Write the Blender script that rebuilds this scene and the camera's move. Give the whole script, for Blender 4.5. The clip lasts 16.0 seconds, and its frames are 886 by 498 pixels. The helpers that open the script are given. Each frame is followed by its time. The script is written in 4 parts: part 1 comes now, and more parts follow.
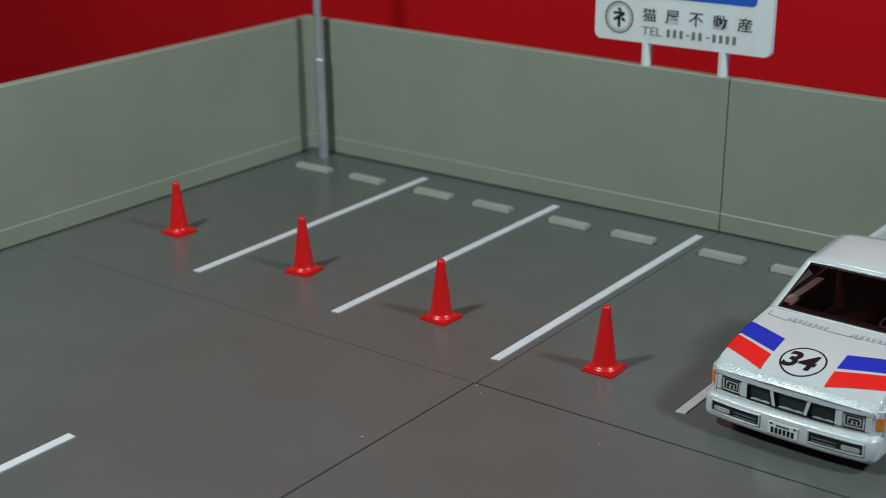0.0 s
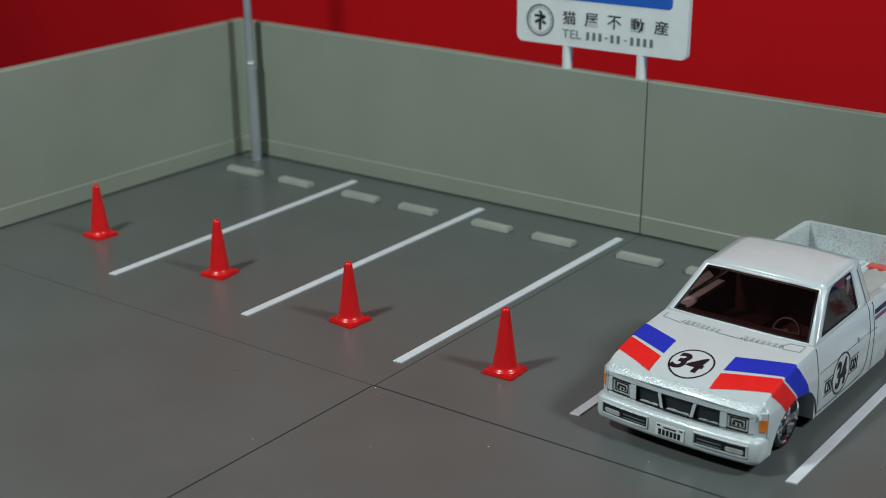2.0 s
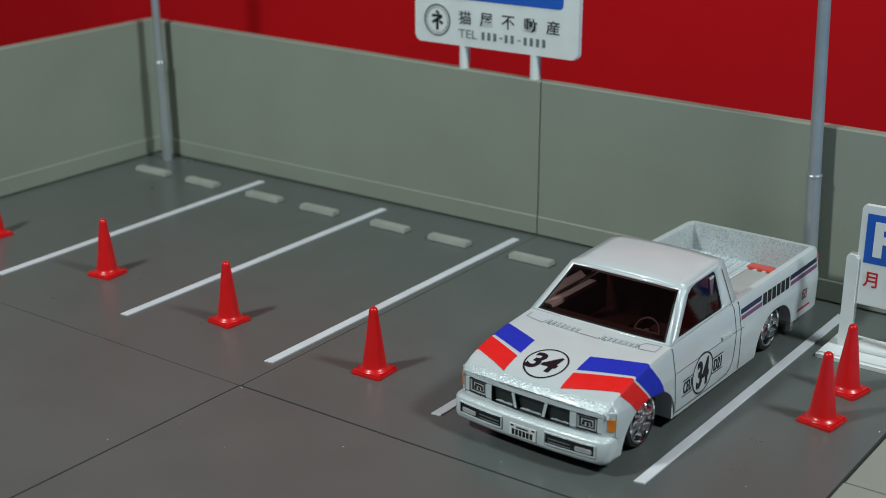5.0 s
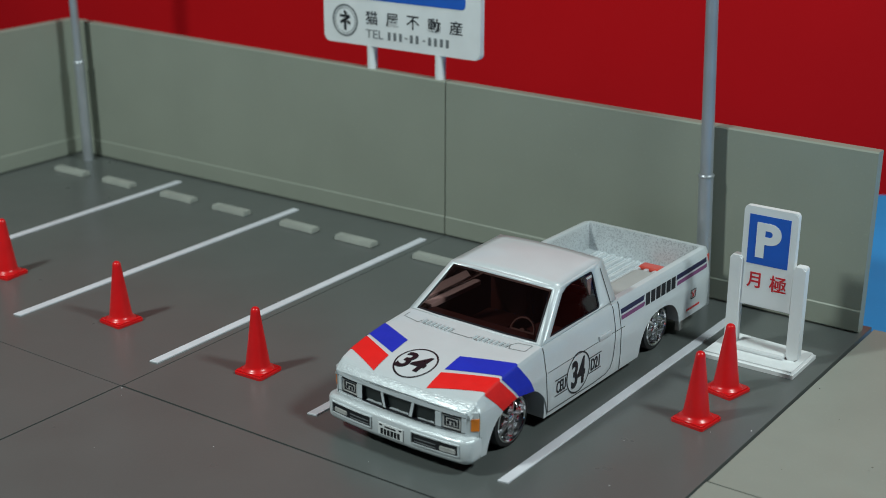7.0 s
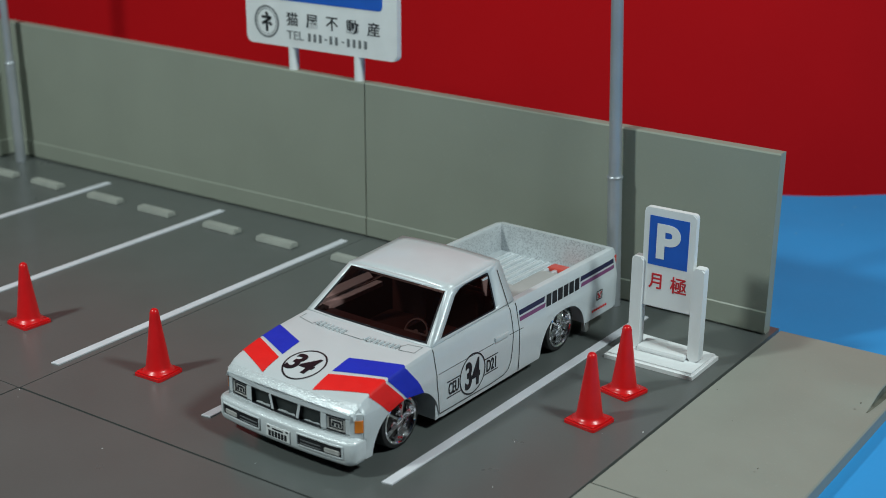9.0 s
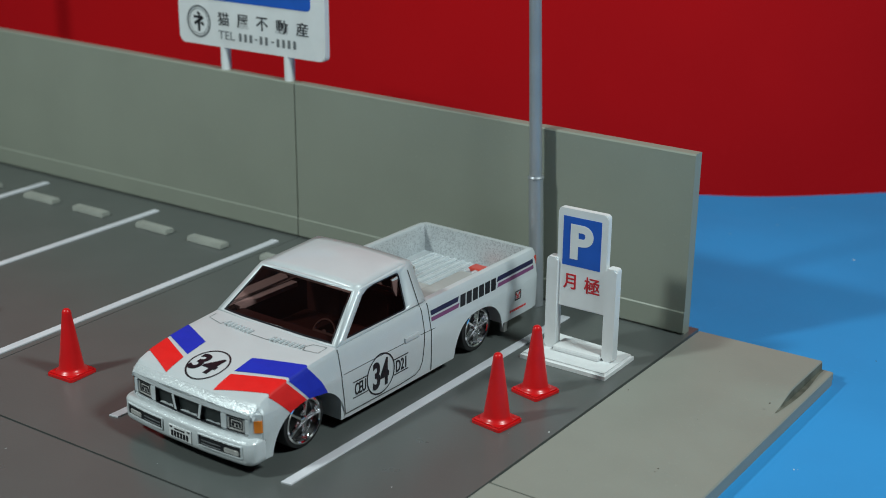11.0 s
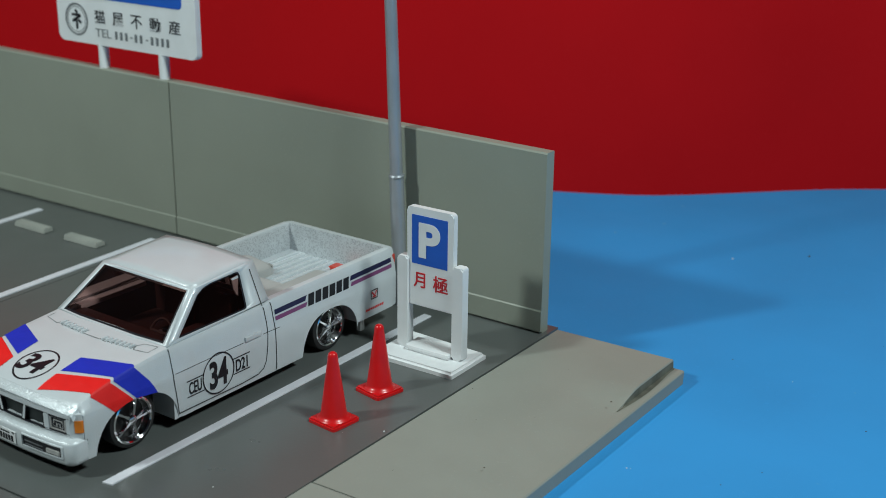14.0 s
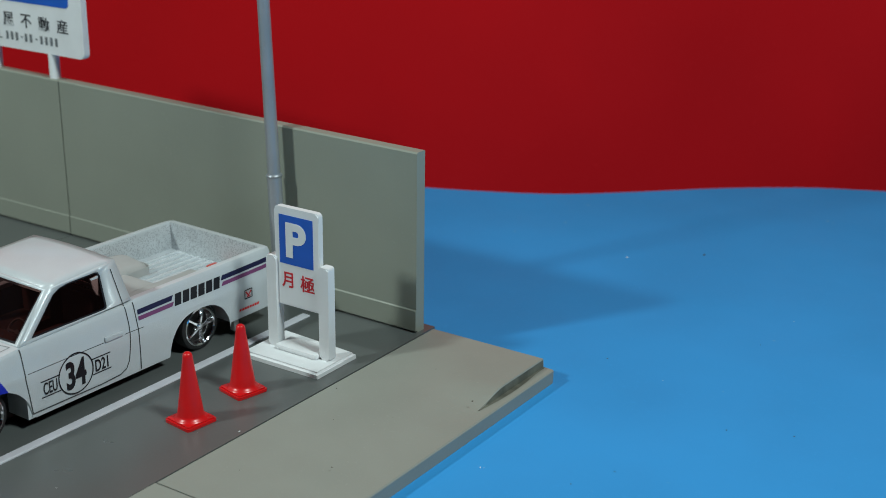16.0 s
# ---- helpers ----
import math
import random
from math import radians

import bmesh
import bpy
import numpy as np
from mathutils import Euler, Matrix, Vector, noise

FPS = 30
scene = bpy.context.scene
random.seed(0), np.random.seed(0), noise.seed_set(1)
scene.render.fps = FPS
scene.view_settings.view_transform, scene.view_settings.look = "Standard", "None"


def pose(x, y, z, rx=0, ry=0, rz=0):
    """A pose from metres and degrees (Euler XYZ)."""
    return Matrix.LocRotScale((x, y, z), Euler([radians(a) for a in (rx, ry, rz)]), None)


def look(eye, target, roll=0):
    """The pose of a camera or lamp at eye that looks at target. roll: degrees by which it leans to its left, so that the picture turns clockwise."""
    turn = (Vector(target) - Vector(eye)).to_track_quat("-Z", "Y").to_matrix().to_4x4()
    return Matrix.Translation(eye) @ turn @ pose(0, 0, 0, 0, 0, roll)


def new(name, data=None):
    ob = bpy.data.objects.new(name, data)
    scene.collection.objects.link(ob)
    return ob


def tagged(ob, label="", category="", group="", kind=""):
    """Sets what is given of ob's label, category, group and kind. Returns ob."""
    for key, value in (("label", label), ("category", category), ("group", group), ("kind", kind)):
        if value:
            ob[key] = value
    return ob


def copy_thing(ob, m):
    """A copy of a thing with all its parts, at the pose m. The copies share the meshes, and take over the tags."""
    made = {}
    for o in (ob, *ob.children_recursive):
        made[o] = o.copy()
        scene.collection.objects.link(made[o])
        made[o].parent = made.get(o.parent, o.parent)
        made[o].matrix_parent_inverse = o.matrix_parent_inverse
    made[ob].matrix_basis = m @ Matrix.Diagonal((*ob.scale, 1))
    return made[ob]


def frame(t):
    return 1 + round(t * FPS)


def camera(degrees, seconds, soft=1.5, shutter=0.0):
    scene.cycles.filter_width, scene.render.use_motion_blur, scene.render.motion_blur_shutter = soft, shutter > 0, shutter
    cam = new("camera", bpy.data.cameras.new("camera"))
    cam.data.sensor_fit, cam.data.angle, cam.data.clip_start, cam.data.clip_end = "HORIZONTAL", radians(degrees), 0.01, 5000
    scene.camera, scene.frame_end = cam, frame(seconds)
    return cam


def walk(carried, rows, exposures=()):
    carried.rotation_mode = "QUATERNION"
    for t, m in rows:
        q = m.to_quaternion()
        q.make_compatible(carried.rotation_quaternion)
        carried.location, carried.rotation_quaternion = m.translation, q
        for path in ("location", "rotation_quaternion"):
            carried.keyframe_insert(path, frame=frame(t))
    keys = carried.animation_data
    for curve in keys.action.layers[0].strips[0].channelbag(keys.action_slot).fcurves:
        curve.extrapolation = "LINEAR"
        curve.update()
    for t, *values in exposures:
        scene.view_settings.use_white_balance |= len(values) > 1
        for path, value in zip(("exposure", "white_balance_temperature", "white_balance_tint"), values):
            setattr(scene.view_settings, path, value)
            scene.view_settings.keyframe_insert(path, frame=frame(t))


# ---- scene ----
# The model car park is laid out in model units: one unit is about 14.3 mm.
K = 1 / 70
cam = camera(37.43, 16.0, soft=0.5)
# the lens is focused on the truck, the far wall is a little soft
cam.data.dof.use_dof = True
cam.data.dof.focus_distance = 0.212
cam.data.dof.aperture_fstop = 36
# seconds, place in model units, yaw, pitch, roll
PATH = [
    (0, 7.803, -17.545, 6.554, 36.569, -19.918, -0.353),
    (0.5, 8.036, -17.388, 6.546, 36.403, -19.871, -0.287),
    (1, 8.241, -17.235, 6.547, 36.263, -19.844, -0.286),
    (1.5, 8.438, -17.088, 6.533, 36.215, -19.773, -0.286),
    (2, 8.656, -16.922, 6.531, 36.141, -19.748, -0.273),
    (2.5, 8.863, -16.781, 6.521, 35.993, -19.684, -0.234),
    (3, 9.108, -16.598, 6.509, 35.892, -19.632, -0.178),
    (3.5, 9.236, -16.498, 6.504, 35.793, -19.628, -0.131),
    (5.8, 10.137, -15.805, 6.466, 35.319, -19.648, 0.046),
    (6, 10.246, -15.731, 6.471, 35.261, -19.658, 0.055),
    (6.5, 10.494, -15.563, 6.483, 35.129, -19.681, 0.075),
    (7, 10.747, -15.397, 6.471, 34.984, -19.598, 0.152),
    (7.5, 11.021, -15.203, 6.484, 34.841, -19.626, 0.182),
    (8, 11.195, -15.079, 6.478, 34.727, -19.579, 0.237),
    (8.5, 11.398, -14.937, 6.468, 34.599, -19.537, 0.291),
    (9, 11.611, -14.793, 6.485, 34.575, -19.573, 0.275),
    (11.5, 12.527, -14.175, 6.497, 34.075, -19.553, 0.507),
    (12, 12.693, -14.056, 6.490, 33.963, -19.529, 0.544),
    (12.5, 12.913, -13.898, 6.483, 33.866, -19.519, 0.523),
    (13, 13.104, -13.760, 6.485, 33.695, -19.570, 0.594),
    (13.5, 13.393, -13.566, 6.490, 33.639, -19.576, 0.623),
    (14, 13.669, -13.371, 6.503, 33.478, -19.626, 0.651),
    (14.5, 13.933, -13.191, 6.531, 33.368, -19.712, 0.679),
    (15, 14.242, -12.985, 6.514, 33.228, -19.644, 0.690),
    (15.5, 14.512, -12.813, 6.545, 33.097, -19.738, 0.706),
    (16, 14.842, -12.590, 6.547, 32.906, -19.744, 0.764),
]
walk(cam, [(t, pose(x * K, y * K, z * K, 0, 0, yaw) @ pose(0, 0, 0, 90 + pitch, 0, 0) @ pose(0, 0, 0, 0, 0, roll))
           for t, x, y, z, yaw, pitch, roll in PATH])

# ---- light ----
def area_lamp(name, eye, target, size, watts, colour):
    data = bpy.data.lights.new(name, "AREA")
    data.shape, data.size, data.energy, data.color = "DISK", size * K, watts, colour
    ob = new(name, data)
    ob.matrix_world = look([v * K for v in eye], [v * K for v in target])
    return tagged(ob, "bright round photo lamp beside the model", "lamp", "photo lamps")


area_lamp("photo_lamp", (-4.2, -17.6, 16.0), (-2, -3, 0.5), 2.2, 0.595, (0.86, 1.0, 0.97))
area_lamp("photo_lamp", (21.0, -3.6, 20.5), (-2, -2, 0.5), 4.4, 0.92, (0.84, 1.0, 0.99))

world = bpy.data.worlds.new("room_light")
scene.world = world
world.use_nodes = True
world.node_tree.nodes["Background"].inputs[0].default_value = (0.9, 0.95, 1.0, 1)
world.node_tree.nodes["Background"].inputs[1].default_value = 0.12


# ---- materials ----
def material(name, colour, rough=0.5, metal=0.0, vary=0.12, scale=40.0, grain=0.0, grain_scale=900.0, bump=0.0, coat=0.0,
             spots=None, spot_scale=300.0, spot_cut=0.7, gloss=None):
    """A painted or moulded surface: broad blotches, fine grain, small marks and a fine relief. Scales are per model unit."""
    m = bpy.data.materials.new(name)
    m.use_nodes = True
    nt = m.node_tree
    n, l = nt.nodes, nt.links
    b = n["Principled BSDF"]
    b.inputs["Roughness"].default_value = rough
    b.inputs["Metallic"].default_value = metal
    b.inputs["Coat Weight"].default_value = coat
    b.inputs["Coat Roughness"].default_value = 0.08
    if gloss is not None:
        b.inputs["Specular IOR Level"].default_value = gloss
    co = n.new("ShaderNodeTexCoord")
    sc = n.new("ShaderNodeVectorMath")
    sc.operation = "SCALE"
    sc.inputs[3].default_value = 1 / K
    geo = n.new("ShaderNodeNewGeometry")
    l.new(geo.outputs["Position"], sc.inputs[0])

    def noise_node(size, detail=3.0):
        t = n.new("ShaderNodeTexNoise")
        t.inputs["Scale"].default_value, t.inputs["Detail"].default_value = size, detail
        l.new(sc.outputs[0], t.inputs["Vector"])
        return t.outputs["Fac"]

    def blend(fac, low, high, a, bcol):
        r = n.new("ShaderNodeMapRange")
        r.inputs[1].default_value, r.inputs[2].default_value = low, high
        l.new(fac, r.inputs[0])
        mix = n.new("ShaderNodeMix")
        mix.data_type = "RGBA"
        l.new(r.outputs[0], mix.inputs[0])
        for sock, v in ((mix.inputs[6], a), (mix.inputs[7], bcol)):
            if isinstance(v, tuple):
                sock.default_value = (*v, 1)
            else:
                l.new(v, sock)
        return mix.outputs[2]

    dark = tuple(c * (1 - vary) for c in colour)
    light = tuple(min(1, c * (1 + vary)) for c in colour)
    col = blend(noise_node(scale), 0.35, 0.65, dark, light)
    if grain:
        g = noise_node(grain_scale, 2.0)
        col = blend(g, 0.62, 0.8, col, tuple(min(1, c * (1 + grain) + 0.05 * grain) for c in colour))
    if spots:
        s = noise_node(spot_scale, 1.0)
        col = blend(s, spot_cut, spot_cut + 0.04, col, spots)
    l.new(col, b.inputs["Base Color"])
    rr = n.new("ShaderNodeMapRange")
    rr.inputs[3].default_value, rr.inputs[4].default_value = rough * 0.85, min(1, rough * 1.2)
    l.new(noise_node(scale * 2.7), rr.inputs[0])
    l.new(rr.outputs[0], b.inputs["Roughness"])
    if bump:
        bn = n.new("ShaderNodeBump")
        bn.inputs["Strength"].default_value, bn.inputs["Distance"].default_value = bump, 0.02 * K
        l.new(noise_node(grain_scale if grain else scale * 12), bn.inputs["Height"])
        l.new(bn.outputs[0], b.inputs["Normal"])
    return m


GREY_FLOOR = material("dark_grey_plastic", (0.099, 0.107, 0.104), 0.29, vary=0.04, scale=0.8, grain=0.08, grain_scale=30, bump=0.03, gloss=0.58)
GREY_WALL = material("grey_green_plastic", (0.272, 0.290, 0.243), 0.45, vary=0.04, scale=0.6, grain=0.06, grain_scale=25, bump=0.04)
PAVE = material("warm_grey_plastic", (0.275, 0.285, 0.25), 0.55, vary=0.025, scale=1.2, grain=0.08, grain_scale=30, bump=0.08,
                spots=(0.10, 0.09, 0.07), spot_scale=3.2, spot_cut=0.80)
STOP = material("pale_concrete_paint", (0.32, 0.33, 0.30), 0.6, vary=0.08, scale=3, bump=0.1)
LINE = material("white_road_paint", (0.644, 0.648, 0.694), 0.5, vary=0.05, scale=2.5, grain=0.05, grain_scale=30, bump=0.05)
WHITE = material("white_plastic", (0.74, 0.75, 0.76), 0.5, vary=0.04, scale=2, grain=0.05, grain_scale=30, bump=0.06)
RED_PAPER = material("red_card", (0.48, 0.005, 0.008), 0.8, vary=0.05, scale=0.25, grain=0.03, grain_scale=12, gloss=0.08)
BLUE_PAPER = material("blue_card", (0.032, 0.305, 0.69), 0.6, vary=0.05, scale=0.35, grain=0.04, grain_scale=14, bump=0.04,
                      spots=(0.12, 0.36, 0.66), spot_scale=5.5, spot_cut=0.79, gloss=0.3)
CONE_RED = material("glossy_red_plastic", (0.66, 0.008, 0.010), 0.30, vary=0.06, scale=4, bump=0.03)
SILVER = material("silver_paint", (0.42, 0.44, 0.47), 0.38, metal=0.55, vary=0.06, scale=2.0, grain=0.1, grain_scale=40)
SIGN_BLUE = material("printed_blue", (0.010, 0.10, 0.50), 0.45, vary=0.04, scale=4)
SIGN_RED = material("printed_red", (0.55, 0.02, 0.03), 0.45, vary=0.04, scale=4)
INK = material("black_print", (0.02, 0.022, 0.028), 0.5, vary=0.05, scale=5)
GREY_INK = material("grey_print", (0.16, 0.17, 0.18), 0.5, vary=0.05, scale=5)
DUST = material("dust_crumb", (0.08, 0.07, 0.05), 0.8, vary=0.2, scale=20)
ROOM = material("room_paint", (0.30, 0.31, 0.31), 0.8, vary=0.03, scale=0.05)


# ---- building helpers (all lengths in model units) ----
def mesh_of(name, bm, mat, smooth=False, sharp=35):
    bmesh.ops.recalc_face_normals(bm, faces=bm.faces)
    bm.verts.ensure_lookup_table()
    bmesh.ops.scale(bm, vec=(K, K, K), verts=bm.verts)
    me = bpy.data.meshes.new(name)
    bm.to_mesh(me)
    bm.free()
    for m in mat if isinstance(mat, (list, tuple)) else [mat]:
        me.materials.append(m)
    if smooth:
        me.polygons.foreach_set("use_smooth", [True] * len(me.polygons))
        me.set_sharp_from_angle(angle=radians(sharp))
    return me


def part(name, bm, mat, parent=None, label="", smooth=False, sharp=35, at=None):
    ob = new(name, mesh_of(name, bm, mat, smooth, sharp))
    if at is not None:
        ob.matrix_basis = at
    if parent is not None:
        ob.parent = parent
    return tagged(ob, label)


def spot(x, y, z=0.0, rx=0, ry=0, rz=0):
    return pose(x * K, y * K, z * K, rx, ry, rz)


def thing(name, label, category, group="", kind="", at=None):
    ob = new(name)
    ob.empty_display_size = 0.002
    if at is not None:
        ob.matrix_basis = at
    return tagged(ob, label, category, group, kind)


def box(x0, x1, y0, y1, z0, z1, bevel=0.0, segs=2, bm=None):
    bm = bm or bmesh.new()
    ret = bmesh.ops.create_cube(bm, size=1, matrix=Matrix.Translation(((x0 + x1) / 2, (y0 + y1) / 2, (z0 + z1) / 2))
                                @ Matrix.Diagonal((x1 - x0, y1 - y0, z1 - z0, 1)))
    if bevel:
        edges = list({e for v in ret["verts"] for e in v.link_edges})
        bmesh.ops.bevel(bm, geom=edges, offset=bevel, segments=segs, profile=0.6, affect="EDGES")
    return bm


def prism(points, z0, z1, bevel=0.0, segs=2, bm=None):
    """A slab over a plan outline."""
    bm = bm or bmesh.new()
    low = [bm.verts.new((x, y, z0)) for x, y in points]
    top = [bm.verts.new((x, y, z1)) for x, y in points]
    bm.faces.new(top)
    bm.faces.new(low[::-1])
    sides = len(points)
    for i in range(sides):
        bm.faces.new((low[i], low[(i + 1) % sides], top[(i + 1) % sides], top[i]))
    if bevel:
        bmesh.ops.bevel(bm, geom=[e for e in bm.edges if all(v in top for v in e.verts)], offset=bevel, segments=segs, affect="EDGES")
    return bm


def lathe(profile, sides=32, bm=None, m=None):
    """Turns (radius, height) pairs round z."""
    bm = bm or bmesh.new()
    made = []
    for r, z in profile:
        if r < 1e-6:
            ring = [bm.verts.new((0, 0, z))]
        else:
            ring = [bm.verts.new((r * math.cos(2 * math.pi * i / sides), r * math.sin(2 * math.pi * i / sides), z)) for i in range(sides)]
        if made:
            low = made[-1]
            for i in range(sides):
                j = (i + 1) % sides
                if len(low) == 1 and len(ring) == 1:
                    continue
                if len(low) == 1:
                    bm.faces.new((low[0], ring[j], ring[i]))
                elif len(ring) == 1:
                    bm.faces.new((low[i], low[j], ring[0]))
                else:
                    bm.faces.new((low[i], low[j], ring[j], ring[i]))
        made.append(ring)
    if m is not None:
        bmesh.ops.transform(bm, matrix=m, verts=[v for r in made for v in r])
    return bm


def rounded(x0, x1, z0, z1, r, steps=5):
    """A rounded rectangle as an outline."""
    pts = []
    for cx, cz, a in ((x1 - r, z1 - r, 0), (x0 + r, z1 - r, 90), (x0 + r, z0 + r, 180), (x1 - r, z0 + r, 270)):
        for i in range(steps + 1):
            t = radians(a + 90 * i / steps)
            pts.append((cx + r * math.cos(t), cz + r * math.sin(t)))
    return pts


STAND = Matrix.Rotation(radians(90), 4, "X")  # plan (x, y) to an upright face (x, z) that looks along -y


def plate(points, y0, y1, bevel=0.0):
    """An upright board: outline in x and z, from y0 (front) to y1 (back)."""
    bm = prism(points, -y1, -y0, bevel)
    bmesh.ops.transform(bm, matrix=STAND, verts=bm.verts)
    return bm


def lettering(name, text, x, z, height, y, mat, parent, width=None, shear=0.0, bold=0.0, at=None, label="", heavy=0.0):
    """Printed characters, laid upright at depth y, centred on x and z, as a thin raised mesh."""
    cu = bpy.data.curves.new(name, "FONT")
    cu.body, cu.align_x, cu.align_y, cu.size, cu.extrude, cu.shear, cu.offset = text, "LEFT", "BOTTOM", 1, 0.01, shear, bold
    tmp = bpy.data.objects.new(name, cu)
    scene.collection.objects.link(tmp)
    me = bpy.data.meshes.new_from_object(tmp.evaluated_get(bpy.context.evaluated_depsgraph_get()))
    bpy.data.objects.remove(tmp)
    bm = bmesh.new()
    bm.from_mesh(me)
    xs, ys = [v.co.x for v in bm.verts], [v.co.y for v in bm.verts]
    w, h = max(xs) - min(xs), max(ys) - min(ys)
    sy = height / h
    sx = width / w if width else sy
    for v in bm.verts:
        v.co = ((v.co.x - (min(xs) + max(xs)) / 2) * sx, (v.co.y - (min(ys) + max(ys)) / 2) * sy, v.co.z * 0.3)
    if heavy:
        first = bm.verts[:] + bm.edges[:] + bm.faces[:]
        for k, dx in ((1, -heavy), (2, heavy)):
            made = bmesh.ops.duplicate(bm, geom=first)["geom"]
            bmesh.ops.translate(bm, verts=[g for g in made if isinstance(g, bmesh.types.BMVert)], vec=(dx, 0, 0.0012 * k))
    m = Matrix.Translation((x, y, z)) @ STAND if at is None else at
    bmesh.ops.transform(bm, matrix=m, verts=bm.verts)
    return part(name, bm, mat, parent, label)


# ---- table, backdrop and room ----
TABLE_Z = -0.25


def backdrop_y(x):
    """Where the red card meets the blue one: a slightly wavy line across the table."""
    xs = (-30, -9, -3, 2.5, 3.5, 4.7, 5.7, 7.0, 8.3, 9.5, 13, 30)
    ys = (-2.0, 2.6, 4.2, 5.80, 6.22, 6.84, 7.75, 9.0, 9.93, 10.45, 12.6, 24.5)
    return float(np.interp(x, xs, ys)) * 0.4 + 0.6 * float(np.mean([np.interp(x + o, xs, ys) for o in (-0.5, -0.25, 0.25, 0.5)]))


bm = bmesh.new()
N = 160
front = []
for i in range(N + 1):
    x = -26 + 56 * i / N
    front.append((x, backdrop_y(x) + 0.4))
vs = [bm.verts.new((x, y, TABLE_Z)) for x, y in front] + [bm.verts.new((60, 24, TABLE_Z)), bm.verts.new((60, -60, TABLE_Z)), bm.verts.new((-40, -60, TABLE_Z)), bm.verts.new((-40, -12, TABLE_Z))]
bm.faces.new(vs)
tagged(part("ground", bm, BLUE_PAPER), "smooth bright blue card lying on the table", "table", kind="structure")

bm = bmesh.new()
cols = []
for i in range(N + 1):
    x = -26 + 56 * i / N
    y = backdrop_y(x)
    cols.append([bm.verts.new((x - 0.02 * h, y + 0.03 * h, TABLE_Z + h)) for h in (0.0, 1.0, 3.0, 7.0, 14.0, 30.0)])
for a, b in zip(cols, cols[1:]):
    for j in range(5):
        bm.faces.new((a[j], b[j], b[j + 1], a[j + 1]))
backdrop = tagged(part("backdrop", bm, RED_PAPER, smooth=True), "plain red card standing upright behind the model", "backdrop", kind="structure")

for name, b in (("wall_north", (-42, 62, 60, 61, -60, 70)), ("wall_south", (-42, 62, -62, -61, -60, 70)), ("wall_west", (-43, -42, -61, 60, -60, 70)),
                ("wall_east", (62, 63, -61, 60, -60, 70)), ("ceiling", (-43, 63, -62, 61, 70.05, 71)), ("floor_of_room", (-43, 63, -62, 61, -61.1, -60.05))):
    tagged(part(name, box(*b), ROOM), "plain pale painted room surface", name.split("_")[0], kind="structure")

# ---- car park base ----
car_park = thing("floor", "dark grey moulded plastic car park base in plates", "floor", kind="structure")
for pts in ([(-8.35, -6.426), (0.002, -6.426), (0.002, 0.22), (-8.35, 0.22)], [(0.018, -6.414), (6.29, -6.376), (6.445, 0.22), (0.015, 0.22)],
            [(-8.35, -12.9), (-0.116, -12.9), (-0.020, -6.438), (-8.35, -6.438)], [(-0.086, -12.9), (6.15, -12.9), (6.28, -6.402), (0.004, -6.442)]):
    part("plate", prism(pts, TABLE_Z, 0.0), GREY_FLOOR, car_park)

# painted strips: centre x near, centre x far, near end, far end
for xa, xb, ya, yb in ((-5.235, -5.345, -5.80, -0.32), (-2.675, -2.685, -5.79, -0.33), (-0.162, -0.162, -5.79, -0.33), (2.255, 2.36, -5.75, -0.40),
                       (4.735, 4.875, -5.78, -0.42), (-2.725, -2.72, -12.8, -9.97)):
    w = 0.058
    bm = prism([(xa - w, ya), (xa + w, ya + 0.02), (xb + w, yb), (xb - w, yb)], 0.0, 0.018, 0.005, 1)
    tagged(part("parking_line", bm, LINE), "raised white painted bay line on the grey floor", "line", "bay lines")

for i, (x0, x1) in enumerate(((-7.65, -6.90), (-6.42, -5.72), (-5.0, -4.28), (-3.80, -3.10), (-2.36, -1.68), (-1.25, -0.55), (0.20, 0.88), (1.30, 1.98))):
    bm = bmesh.new()
    a = [(-0.10, 0.0), (0.10, 0.0), (0.078, 0.080), (-0.078, 0.080)]
    ends = [[bm.verts.new((x, y, z)) for y, z in a] for x in (-(x1 - x0) / 2, (x1 - x0) / 2)]
    bm.faces.new(ends[0])
    bm.faces.new(ends[1][::-1])
    for j in range(4):
        bm.faces.new((ends[0][j], ends[0][(j + 1) % 4], ends[1][(j + 1) % 4], ends[1][j]))
    bmesh.ops.bevel(bm, geom=bm.edges[:], offset=0.012, segments=2, affect="EDGES")
    tagged(part("wheel_stop", bm, STOP, at=spot((x0 + x1) / 2, -1.02, 0, 0, 0, (0.4, -0.6, 0.2)[i % 3])), "pale grey moulded wheel stop block on the floor", "wheel stop", "wheel stops")


# ---- boundary walls ----
def wall_panel(name, length, height, far_height, label, at, depth=0.18):
    """A moulded panel along +x with its face at y = 0, with a plinth and a small undercut at its foot."""
    bm = bmesh.new()
    ends = []
    for x, h in ((0, height), (length, far_height)):
        prof = [(0.04, 0.0), (0.04, 0.026), (0.0, 0.030), (0.0, 0.295), (0.011, 0.312), (0.011, h - 0.02), (0.03, h), (depth - 0.012, h), (depth, h - 0.012), (depth, 0.0)]
        ends.append([bm.verts.new((x, y, z)) for y, z in prof])
    bm.faces.new(ends[0])
    bm.faces.new(ends[1][::-1])
    for j in range(len(prof)):
        k = (j + 1) % len(prof)
        bm.faces.new((ends[0][j], ends[0][k], ends[1][k], ends[1][j]))
    return tagged(part(name, bm, GREY_WALL, at=at), label, "wall", kind="structure")


